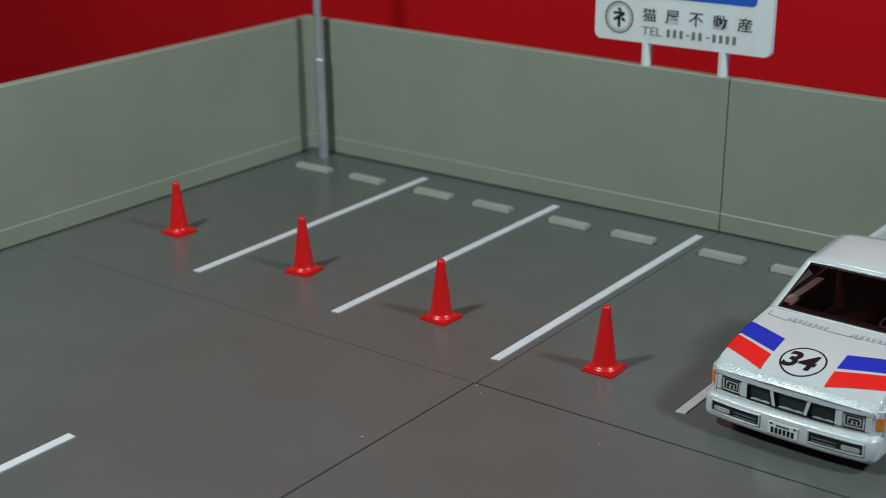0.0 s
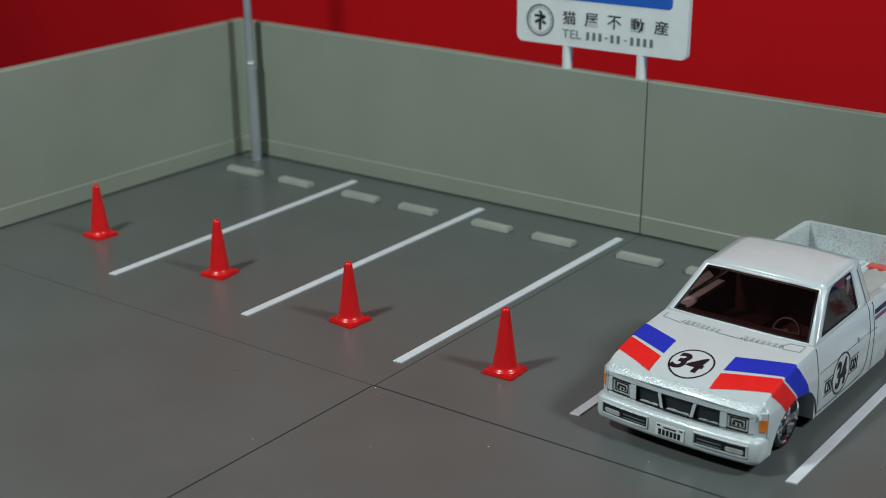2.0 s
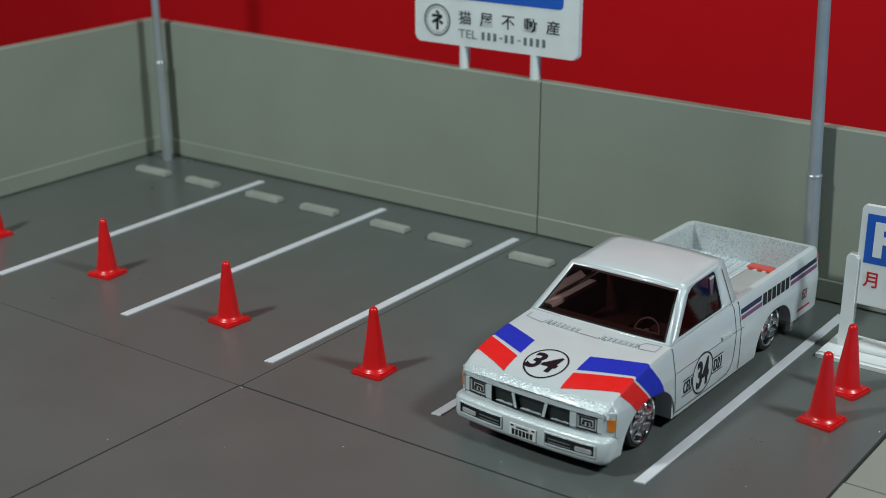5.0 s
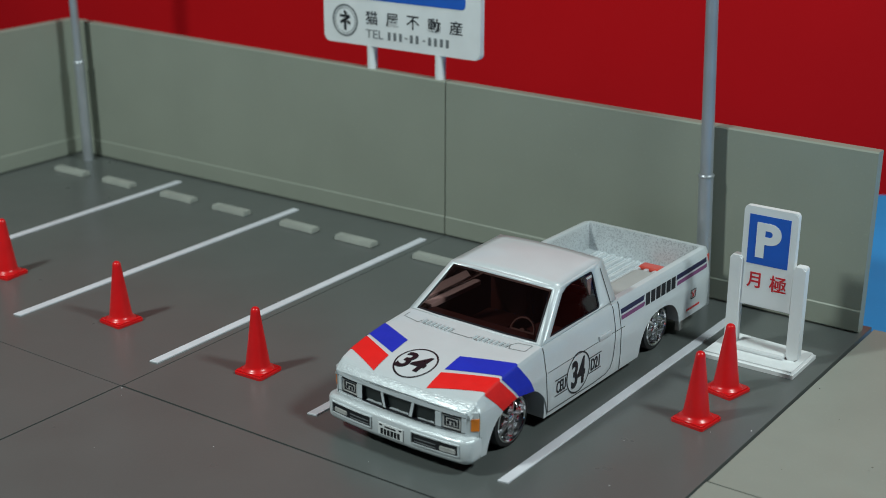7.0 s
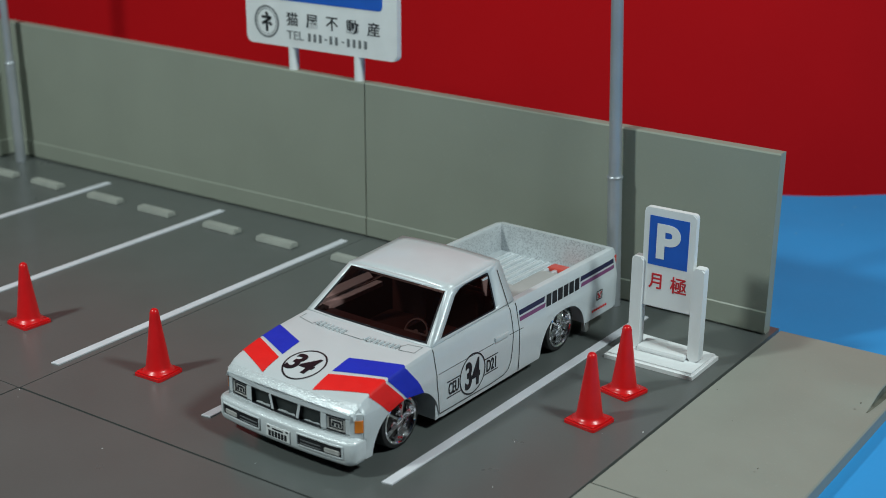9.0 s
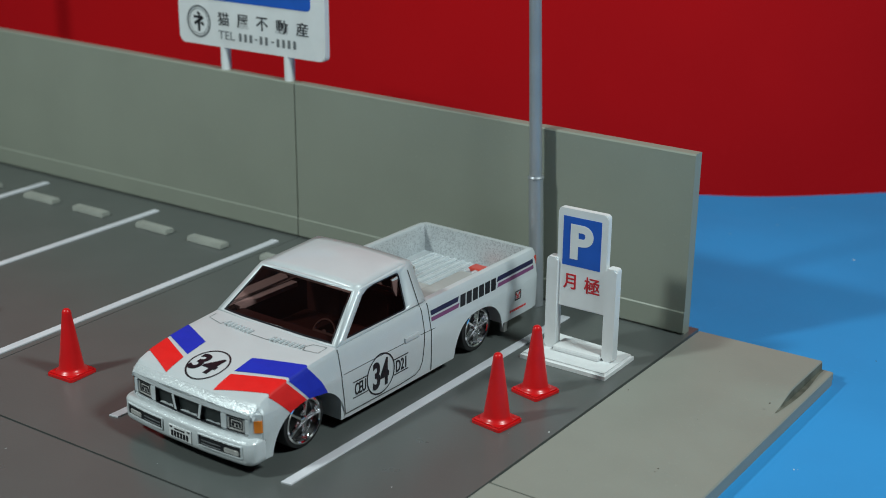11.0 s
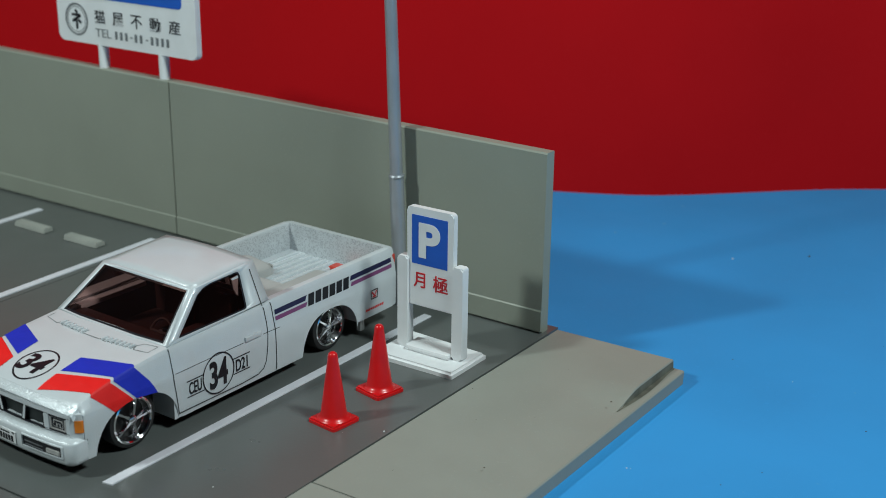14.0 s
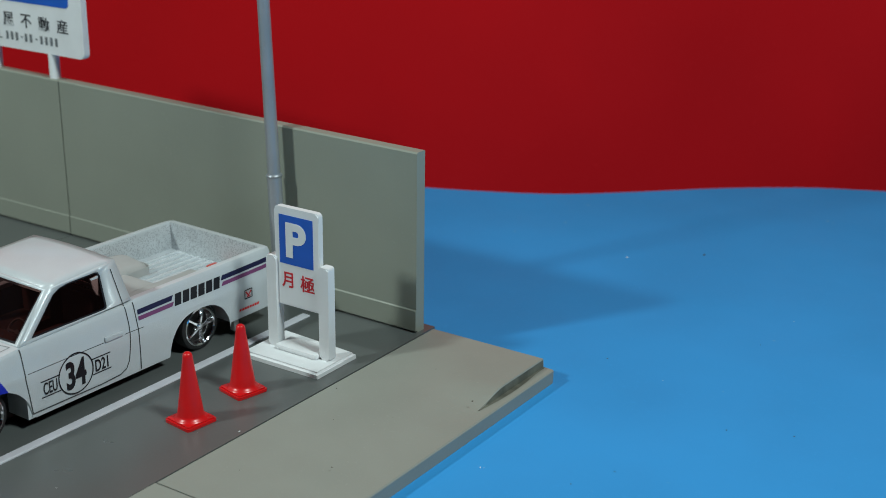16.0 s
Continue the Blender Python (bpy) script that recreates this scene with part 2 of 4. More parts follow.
wall_panel("wall_back", 8.22, 2.465, 2.375, "grey-green moulded boundary wall with a low plinth", spot(-8.228, 0, 0.001))
wall_panel("wall_back_end", 6.362, 2.375, 2.345, "grey-green moulded boundary wall panel, free at one end", spot(0.010, 0.0, 0.001, 0, 0, -0.98))
wall_panel("wall_side", 13.02, 2.34, 2.47, "grey-green moulded side wall of the car park", spot(-8.21, -12.87, 0.001, 0, 0, 90))

# ---- pavement ----
pavement = thing("pavement", "warm grey moulded plastic pavement slabs with a kerb", "pavement", kind="structure")


def step_up(y):
    """How far the paving's edge stands above the dropped kerb, from 0 to 1."""
    e = min(1, max(0, (y + 1.42) / 0.62, (-3.85 - y) / 0.62))
    return e * e * (3 - 2 * e)


def kerb_slab(y0, y1, xa, xb):
    """One slab from y0 to y1: a low outer kerb strip; the paving dips down to it along the driveway and stands up in a step past its ends."""
    bm = bmesh.new()
    top, low, steps = 0.035, -0.072, 60
    rows = []
    for i in range(steps + 1):
        y = y0 + (y1 - y0) * i / steps
        xi = xa + (xb - xa) * i / steps
        e = step_up(y)
        xk, xo = 8.095 + 0.024 * y, 8.242 + 0.022 * y
        edge = low + (top - low) * e
        ramp = [(xk - 0.75 + 0.75 * k / 6, top + (edge - top) * (k / 6) ** 2 * (3 - 2 * k / 6)) for k in range(6)]
        prof = [(xi, TABLE_Z), (xi, top - 0.012), (xi + 0.012, top)] + ramp + [(xk - 0.010, edge), (xk, edge - 0.012 * e), (xk + 0.006, low), (xo - 0.014, low - 0.002), (xo, low - 0.016), (xo - 0.008, TABLE_Z)]
        rows.append([bm.verts.new((x, y, z)) for x, z in prof])
    for a, b in zip(rows, rows[1:]):
        for j in range(len(a) - 1):
            bm.faces.new((a[j], a[j + 1], b[j + 1], b[j]))
    bm.faces.new(rows[0])
    bm.faces.new(rows[-1][::-1])
    return part("slab", bm, PAVE, pavement, smooth=True, sharp=25)


kerb_slab(-4.635, 0.08, 6.385, 6.505)
kerb_slab(-12.0, -4.653, 6.220, 6.375)


DIRT = material("olive_grey_grime", (0.135, 0.138, 0.110), 0.8, vary=0.3, scale=5)
for y0, y1 in ((-1.36, 0.07), (-3.90, -4.62)):
    bm = bmesh.new()
    rows = []
    for i in range(13):
        u = i / 12
        y = y0 + (y1 - y0) * u
        x = 8.095 + 0.024 * y + 0.008
        w = 0.008 + 0.045 * math.sin(math.pi * min(1, u * 1.15)) + 0.02 * u
        high = -0.072 + 0.107 * step_up(y)
        rows.append([bm.verts.new((x - 0.006, y, max(-0.068, high - 0.016))), bm.verts.new((x + 0.001, y, -0.0685)), bm.verts.new((x + w, y, -0.0685))])
    for a, b in zip(rows, rows[1:]):
        for j in range(2):
            bm.faces.new((a[j], a[j + 1], b[j + 1], b[j]))
    part("grime", bm, DIRT, pavement, "olive-grey grime lying along the kerb step")


# ---- lamp poles ----
def lamp_pole(at, joint, r0, r1, label):
    t = thing("lamp_pole", label, "pole", "lamp poles", at=at)
    part("lower_tube", lathe([(0, 0.001), (r0, 0.001), (r0, joint - 0.02)], 24), SILVER, t, smooth=True)
    part("collar", lathe([(r0 * 0.6, joint - 0.021), (r0 + 0.006, joint - 0.021), (r0 + 0.012, joint), (r0 + 0.004, joint + 0.018), (r1 * 0.8, joint + 0.02)], 24), SILVER, t, smooth=True)
    part("upper_tube", lathe([(r1, joint), (r1 * 0.86, 7.2), (0, 7.2)], 24), SILVER, t, smooth=True)
    return t


lamp_pole(spot(-7.70, -0.29, 0, 0, -0.6, 0), 1.80, 0.092, 0.074, "tall silver-grey lamp pole in the corner of the walls")
lamp_pole(spot(4.345, -0.275, 0, -0.2, -2.3, 0), 1.75, 0.094, 0.083, "tall silver-grey lamp pole before the wall, slightly leaning")


# ---- billboard on the wall ----
board = thing("billboard", "white billboard with a blue field on two legs", "billboard", at=spot(0, 0))
X0, X1, Z0, Z1 = -2.29, 0.585, 2.735, 4.05
part("panel", plate(rounded(X0, X1, Z0, Z1, 0.09), 0.03, 0.13, 0.012), WHITE, board, smooth=True)
part("blue_field", plate(rounded(-2.03, 0.33, 3.435, 3.92, 0.07), 0.022, 0.03), SIGN_BLUE, board, "printed bright blue field")
for x, z in ((-1.415, 2.388), (-0.155, 2.375)):
    part("leg", lathe([(0, z), (0.080, z), (0.080, 2.74), (0, 2.74)], 20, m=Matrix.Translation((x, 0.105, 0))), WHITE, board, "white round leg", smooth=True)
ring = bmesh.new()
for r0, r1 in ((0.245, 0.215), (0.195, 0.185)):
    a = [[ring.verts.new((-1.87 + r * math.cos(t * math.pi / 24), 0.024, 3.083 + r * math.sin(t * math.pi / 24))) for t in range(48)] for r in (r0, r1)]
    for i in range(48):
        ring.faces.new((a[0][i], a[0][(i + 1) % 48], a[1][(i + 1) % 48], a[1][i]))
part("emblem_ring", ring, GREY_INK, board)
mark = bmesh.new()
for x0, z0, x1, z1, w in ((-0.02, 0.14, 0.03, 0.09, 0.022), (-0.10, 0.065, 0.09, 0.065, 0.02), (0.09, 0.065, -0.09, -0.04, 0.022), (0.0, 0.01, 0.0, -0.15, 0.024), (0.04, -0.01, 0.10, -0.05, 0.022)):
    dx, dz = x1 - x0, z1 - z0
    d = math.hypot(dx, dz)
    ux, uz = -dz / d * w, dx / d * w
    mark.faces.new([mark.verts.new((-1.87 + x, 0.024, 3.083 + z)) for x, z in ((x0 + ux, z0 + uz), (x1 + ux, z1 + uz), (x1 - ux, z1 - uz), (x0 - ux, z0 - uz))])
part("emblem_mark", mark, INK, board)
for i, (ch, dz) in enumerate(zip("猫屋不動産", (0.0, 0.0, 0.0, 0.0, 0.0))):
    lettering("sign_writing", ch, -1.363 + 0.383 * i, 3.165 + dz, 0.20, 0.027, INK, board, width=0.225, bold=0.006)
lettering("sign_writing", "TEL", -1.31, 2.925, 0.125, 0.027, GREY_INK, board, width=0.33)
bars = bmesh.new()
for x0, n in ((-1.07, 3), (-0.66, 2), (-0.33, 4)):
    for i in range(n):
        x = x0 + i * 0.105 + 0.01
        bars.faces.new([bars.verts.new(p) for p in ((x, 0.025, 2.86), (x + 0.052, 0.025, 2.865), (x + 0.052, 0.025, 2.98), (x, 0.025, 2.985))])
for x in (-0.745, -0.425):
    bars.faces.new([bars.verts.new(p) for p in ((x, 0.025, 2.912), (x + 0.055, 0.025, 2.912), (x + 0.055, 0.025, 2.932), (x, 0.025, 2.932))])
part("printed_bars", bars, GREY_INK, board)


# ---- parking sign ----
sign = thing("parking_sign", "white plastic parking sign with a blue square on a foot", "sign", at=spot(0, 0, 0.0))
part("foot", prism([(5.05, -1.86), (6.195, -1.86), (6.205, -1.13), (5.06, -1.06)], 0.002, 0.080, 0.03, 3), WHITE, sign)
part("foot_rib", box(5.345, 5.967, -1.60, -1.30, 0.080, 0.150, 0.03), WHITE, sign)
TOP = [q for q in rounded(5.31, 5.965, 0.63, 1.868, 0.05) if q[1] > 1.2]
part("board", plate(TOP + [(5.31, 0.64), (5.965, 0.64)], -1.50, -1.42, 0.012), WHITE, sign, smooth=True)
for x in (5.195, 5.972):
    part("post", plate(rounded(x, x + 0.145, 0.08, 1.245, 0.035), -1.535, -1.41, 0.016), WHITE, sign, smooth=True)
part("blue_square", plate([(5.383, 1.172), (5.882, 1.172), (5.882, 1.774), (5.383, 1.774)], -1.504, -1.499), SIGN_BLUE, sign, "printed bright blue square")
lettering("sign_letter", "P", 5.632, 1.475, 0.43, -1.506, WHITE, sign, width=0.300, bold=0.04)
lettering("sign_writing", "月", 5.490, 0.972, 0.190, -1.503, SIGN_RED, sign, width=0.165, bold=0.012, label="printed red character")
lettering("sign_writing", "極", 5.788, 0.970, 0.205, -1.503, SIGN_RED, sign, width=0.205, bold=0.008, label="printed red character")


# ---- dust and crumbs ----
def crumbs(name, spots_, z, mat, label, seed):
    rnd = random.Random(seed)
    bm = bmesh.new()
    for x, y, r in spots_:
        r *= 0.72
        bmesh.ops.create_icosphere(bm, subdivisions=1, radius=r, matrix=Matrix.Translation((x, y, z + r * 0.25)) @ Matrix.Rotation(rnd.uniform(0, 3), 4, "Z")
                                   @ Matrix.Diagonal((1.0, rnd.uniform(0.5, 0.8), 0.45, 1)))
    tagged(part(name, bm, mat), label, "dust", kind="stuff")


crumbs("dark_crumbs", [(7.626, -3.435, 0.016), (8.0, -1.372, 0.020), (6.556, -1.974, 0.015), (7.2, -0.9, 0.007), (7.0, -2.6, 0.008), (7.5, -2.2, 0.006), (6.9, -4.0, 0.008)], 0.035, DUST, "tiny dark crumbs on the pavement", 3)
crumbs("pale_crumbs", [(-0.216, -8.186, 0.014), (1.893, -6.877, 0.012), (0.198, -6.598, 0.010), (5.617, -5.219, 0.011), (5.962, -3.60, 0.008), (6.305, -3.33, 0.022), (0.06, -6.47, 0.014), (0.9, -7.6, 0.007), (-3.1, -7.4, 0.009),
                       (-1.7, -3.1, 0.007), (3.4, -6.2, 0.008), (5.3, -4.3, 0.007), (-4.4, -7.9, 0.008)], 0.0, WHITE, "tiny pale dust specks on the grey floor", 4)
crumbs("table_crumbs", [(7.975, 5.376, 0.035), (8.46, 1.095, 0.016), (9.54, -1.92, 0.012), (9.8, -1.434, 0.012), (10.42, 0.117, 0.016), (11.1, 0.40, 0.016), (9.9, 2.6, 0.012)], TABLE_Z, DUST, "tiny dark specks on the blue card", 5)
crumbs("table_lint", [(8.594, -2.157, 0.017), (8.63, -2.14, 0.010), (7.05, 4.6, 0.03), (9.3, 0.9, 0.012), (10.0, 3.6, 0.014)], TABLE_Z, WHITE, "tiny pale lint on the blue card", 6)


# ---- cones ----
def cone(at):
    t = thing("traffic_cone", "glossy red plastic toy traffic cone on the grey floor", "traffic cone", "traffic cones", at=at)
    part("base", prism(rounded(-0.20, 0.20, -0.20, 0.20, 0.03, 3), 0.001, 0.052, 0.018, 2), CONE_RED, t, smooth=True)
    part("cone_body", lathe([(0.185, 0.050), (0.172, 0.066), (0.150, 0.080), (0.142, 0.11), (0.056, 0.735), (0.054, 0.765), (0.046, 0.795), (0.028, 0.812), (0, 0.818)], 36), CONE_RED, t, smooth=True, sharp=60)
    return t


first_cone = cone(spot(1.02, -5.25, 0, 0, 0, 2))
for x, y, a in ((-1.44, -5.13, -4), (-4.02, -4.89, 6), (-6.70, -4.76, -3), (5.675, -2.555, -13), (5.715, -3.44, -8)):
    copy_thing(first_cone, spot(x, y, 0, 0, 0, a))


# ---- toy pickup truck ----
PAINT = material("pearl_white_paint", (0.59, 0.62, 0.645), 0.32, metal=0.05, vary=0.02, scale=3, grain=0.08, grain_scale=70, bump=0.14, coat=0.35)
ROUGH_PAINT = material("grainy_pearl_paint", (0.60, 0.635, 0.66), 0.24, metal=0.10, vary=0.04, scale=12, grain=0.30, grain_scale=46, bump=0.42, coat=0.4)
BED_PAINT = material("thin_silver_white_paint", (0.60, 0.63, 0.65), 0.40, metal=0.30, vary=0.05, scale=4, grain=0.1, grain_scale=40, bump=0.3, spots=(0.44, 0.46, 0.485), spot_scale=48, spot_cut=0.54)
DARK = material("dark_grille_plastic", (0.014, 0.019, 0.019), 0.45, vary=0.1, scale=6)
BLACK = material("black_interior_plastic", (0.012, 0.010, 0.010), 0.5, vary=0.1, scale=6)
RED_BROWN = material("dark_red_brown_plastic", (0.030, 0.011, 0.010), 0.5, vary=0.1, scale=6)
RUBBER = material("black_tyre_plastic", (0.014, 0.014, 0.015), 0.55, vary=0.1, scale=6, bump=0.06)
CHROME = material("chrome_plating", (0.90, 0.90, 0.92), 0.09, metal=1.0, vary=0.05, scale=8)
TUB_GREY = material("warm_grey_moulding", (0.42, 0.42, 0.41), 0.45, vary=0.05, scale=3)
DECAL_RED = material("red_decal", (0.80, 0.008, 0.006), 0.6, vary=0.04, scale=5, grain=0.06, grain_scale=50, bump=0.05)
DECAL_BLUE = material("blue_decal", (0.006, 0.022, 0.45), 0.6, vary=0.04, scale=5, grain=0.06, grain_scale=50, bump=0.05)
DECAL_NAVY = material("navy_decal", (0.012, 0.011, 0.055), 0.4, vary=0.05, scale=5)
DECAL_MAUVE = material("mauve_decal", (0.20, 0.055, 0.16), 0.4, vary=0.05, scale=5)
DECAL_INK = material("black_decal", (0.008, 0.008, 0.012), 0.4, vary=0.05, scale=5)
GROOVE = material("shut_line_dark", (0.045, 0.048, 0.05), 0.6, vary=0.1, scale=6)
# patchy mid grey for the thin lines along the bonnet mouldings
FAINT_LINE = material("grey_moulding_line", (0.20, 0.21, 0.215), 0.5, vary=0.35, scale=9)
AMBER = material("amber_lamp_paint", (0.80, 0.22, 0.02), 0.3, vary=0.05, scale=6, coat=0.4)
LENS = material("silver_lamp_paint", (0.58, 0.57, 0.56), 0.3, metal=0.3, vary=0.12, scale=14)
TAIL_RED = material("red_lamp_paint", (0.55, 0.05, 0.03), 0.35, vary=0.08, scale=6)

glass = bpy.data.materials.new("tinted_glazing")
glass.use_nodes = True
gn, gl = glass.node_tree.nodes, glass.node_tree.links
gn.clear()
g_out, g_mix, g_clear, g_gloss, g_fres = (gn.new(k) for k in ("ShaderNodeOutputMaterial", "ShaderNodeMixShader", "ShaderNodeBsdfTransparent", "ShaderNodeBsdfGlossy", "ShaderNodeFresnel"))
g_clear.inputs[0].default_value = (0.50, 0.27, 0.24, 1)
g_gloss.inputs["Roughness"].default_value = 0.06
g_fres.inputs[0].default_value = 1.65
gl.new(g_fres.outputs[0], g_mix.inputs[0])
g_body, g_haze = gn.new("ShaderNodeMixShader"), gn.new("ShaderNodeBsdfDiffuse")
g_haze.inputs[0].default_value = (0.085, 0.030, 0.028, 1)
g_body.inputs[0].default_value = 0.035
gl.new(g_clear.outputs[0], g_body.inputs[1])
gl.new(g_haze.outputs[0], g_body.inputs[2])
gl.new(g_body.outputs[0], g_mix.inputs[1])
gl.new(g_gloss.outputs[0], g_mix.inputs[2])
gl.new(g_mix.outputs[0], g_out.inputs[0])

truck = thing("toy_pickup_truck", "white lowered toy pickup with red and blue stripes", "toy truck", at=spot(3.60, -3.35, 0.0, 0, 0, -2.3))


def belt(y):
    """Height of the body's shoulder along its length (front is -y)."""
    return float(np.interp(y, (-2.50, -2.485, -2.45, -2.38, -2.3, -2.145, -1.9, -1.63, -1.17, 0.30, 0.40, 2.55, 2.62),
                           (0.655, 0.675, 0.708, 0.745, 0.777, 0.822, 0.873, 0.912, 0.950, 0.968, 0.998, 0.998, 0.985)))


def side_x(y, z):
    """Half width of the body at a height."""
    b = belt(y)
    if z > b:
        return float(np.interp(z, (b, 0.985, 1.40), (0.885, 0.872, 0.70)))
    c = min(0.645, b - 0.085)
    base = float(np.interp(z, (0.10, 0.18, 0.35, c, c + 0.015, max(b - 0.05, c + 0.03), b), (0.925, 0.940, 0.948, 0.950, 0.946, 0.905, 0.885)))
    return base - 0.02 * max(0.0, (-2.2 - y) / 0.3) ** 2 - 0.03 * max(0.0, (y - 2.45) / 0.17) ** 2


def foot(y):
    """Lower edge of the flank with both wheel arches."""
    for c, half, top in ((-1.69, 0.55, 0.585), (1.325, 0.50, 0.590)):
        u = abs(y - c) / half
        if u < 1:
            return 0.125 + (top - 0.125) * math.sqrt(1 - u ** 2.5)
    if y < -2.24:
        return 0.16 if y > -2.335 else 0.39 if y > -2.401 else belt(y) - 0.05
    return 0.235 if y > 1.82 else 0.125


def crown(x, y):
    return belt(y) + 0.028 * (1 - (x / 0.87) ** 2)


def station(y, mode):
    """Half outline from the lower edge over the shoulder to the middle line."""
    b, f = belt(y), foot(y)
    c = min(0.645, b - 0.085)
    if y < -2.4005:
        c, f = b - 0.036, b - 0.052
    f = min(f, c - 0.012)
    zs = [f, f + (c - f) * 0.35, f + (c - f) * 0.7, c, c + 0.015]
    zs += [c + 0.015 + (max(b - 0.05, c + 0.022) - c - 0.015) * k for k in (0.5, 1.0)]
    zs = [min(z, b - 0.012) for z in zs]
    pts = [(side_x(y, z), z) for z in zs]
    w = side_x(y, b)
    pts += [(w + 0.006, b - (0.025 if y > -2.4 else 0.010)), (w - 0.006, b - 0.006), (w - 0.03, b)]
    if mode == "hood":
        pts += [(x, crown(x, y)) for x in (0.80, 0.62, 0.42, 0.20, 0.0)]
    elif mode == "cab":
        pts += [(w - 0.05, b), (0.80, b - 0.03), (0.79, 0.42), (0.40, 0.40), (0.0, 0.40)]
    elif mode == "bed":
        pts += [(w - 0.075, b), (0.795, b - 0.025), (0.785, 0.63), (0.40, 0.61), (0.0, 0.61)]
    else:
        pts += [(x, b) for x in (0.81, 0.79, 0.55, 0.30, 0.0)]
    return pts


ys = sorted({-2.50, -2.49, -2.475, -2.45, -2.42, -2.402, -2.40, -2.38, -2.336, -2.334, -2.25, -2.241, *[-1.69 + 0.5499 * math.sin(radians(a)) for a in range(-90, 91, 6)], -1.05, -0.8, -0.5, -0.2, 0.1, 0.3,
             0.45, 0.6, 0.75, 0.82, *[1.325 + 0.4999 * math.sin(radians(a)) for a in range(-90, 91, 6)], 1.835, 2.0, 2.2, 2.4, 2.50})
run = [(y, "hood" if y <= -1.17 else "cab" if y < 0.34 else "bed") for y in ys]
cut = next(i for i, (y, m) in enumerate(run) if m == "cab")
run[cut:cut] = [(-1.172, "hood"), (-1.170, "cab")]
cut = next(i for i, (y, m) in enumerate(run) if m == "bed")
run[cut:cut] = [(0.320, "cab"), (0.322, "solid"), (0.385, "solid"), (0.387, "bed")]
run += [(2.515, "bed"), (2.517, "solid"), (2.585, "solid"), (2.61, "solid"), (2.62, "solid")]
run.sort(key=lambda r: r[0])
bm = bmesh.new()
grid = []
for y, mode in run:
    pts = station(y, mode)
    right = [bm.verts.new((x, y, z)) for x, z in pts]
    left = [bm.verts.new((-x, y, z)) for x, z in pts[:-1]]
    grid.append((mode, y, right + left[::-1]))
for (ma, ya, a), (mb, yb, b) in zip(grid, grid[1:]):
    for j in range(len(a) - 1):
        fc = bm.faces.new((a[j], b[j], b[j + 1], a[j + 1]))
        deep = 10 <= j <= 17
        if yb < -2.41 and 7 <= j <= 20:
            fc.material_index = 3
        if deep and "cab" in (ma, mb) and (ma == mb or j in range(11, 17)):
            fc.material_index = 1
        elif "bed" in (ma, mb) and (j in (11, 16) or (ma != mb and 11 <= j <= 16)):
            fc.material_index = 2
for v in bm.verts:
    v.co.y += 0.055 * (abs(v.co.x) / 0.9) ** 2.4 * min(1, max(0, (-2.34 - v.co.y) / 0.10))
bm.faces.new(grid[0][2])
bm.faces.new(grid[-1][2][::-1])
part("body", bm, (PAINT, BLACK, BED_PAINT, ROUGH_PAINT), truck, "pearl white painted metal body", smooth=True, sharp=38)

bm = bmesh.new()
for y0, y1, z0, z1 in ((-2.32, -1.10, 0.06, 0.62), (-1.10, 0.80, 0.06, 0.40), (0.80, 2.50, 0.10, 0.58)):
    box(-0.60, 0.60, y0, y1, z0, z1, bm=bm)
part("chassis", bm, BLACK, truck, "black plastic chassis under the body")

for s in (1, -1):
    part("wheel_well_panel", box(s * 0.76 - 0.17, s * 0.76 + 0.17, -1.19, -1.135, 0.13, 0.60), PAINT, truck)
    part("wheel_well_panel", box(s * 0.76 - 0.17, s * 0.76 + 0.17, 1.825, 1.86, 0.24, 0.60), PAINT, truck)

# cab upper part
A, B, C, D = (0.880, -1.190, 0.948), (0.712, -0.640, 1.395), (0.695, 0.300, 1.450), (0.865, 0.358, 0.990)


def ring_panel(bm, outer, inner):
    o, i = [bm.verts.new(p) for p in outer], [bm.verts.new(p) for p in inner]
    for k in range(len(o)):
        j = (k + 1) % len(o)
        bm.faces.new((o[k], o[j], i[j], i[k]))


def on_side(y, z):
    """A place on the slanting side of the cab."""
    t = (z - 0.955) / (1.42 - 0.955)
    return (0.878 + (0.704 - 0.878) * t, y, z)


def mix3(a, b, t):
    return tuple(p + (q - p) * t for p, q in zip(a, b))


WIN = [(-1.01, 0.985), (-1.00, 0.998), (-0.60, 1.320), (-0.50, 1.362), (-0.38, 1.380), (0.01, 1.388), (0.045, 1.380), (0.058, 1.345), (0.022, 1.02), (0.012, 1.000), (-0.02, 0.992)]
OUT = [A, mix3(A, B, 0.10), mix3(A, B, 0.90), B, mix3(B, C, 0.2), mix3(B, C, 0.78), C, mix3(C, D, 0.12), mix3(C, D, 0.88), D, mix3(D, A, 0.22)]
WS = [(-0.800, -1.172, 0.966), (0.800, -1.172, 0.966), (0.660, -0.672, 1.372), (-0.660, -0.672, 1.372)]
bm = bmesh.new()
for s in (1, -1):
    ring_panel(bm, [(s * x, y, z) for x, y, z in OUT], [(s * x, y, z) for x, y, z in (on_side(*p) for p in WIN)])
ring_panel(bm, [(-A[0], *A[1:]), (-0.45, -1.245, 0.968), (0.45, -1.245, 0.968), A, B, (0.35, -0.680, 1.425), (-0.35, -0.680, 1.425), (-B[0], *B[1:])],
           [WS[0], (-0.45, -1.222, 0.982), (0.45, -1.222, 0.982), WS[1], WS[2], (0.35, -0.716, 1.396), (-0.35, -0.716, 1.396), WS[3]])
RW = [(-0.60, 0.315, 1.06), (0.60, 0.315, 1.06), (0.55, 0.285, 1.33), (-0.55, 0.285, 1.33)]
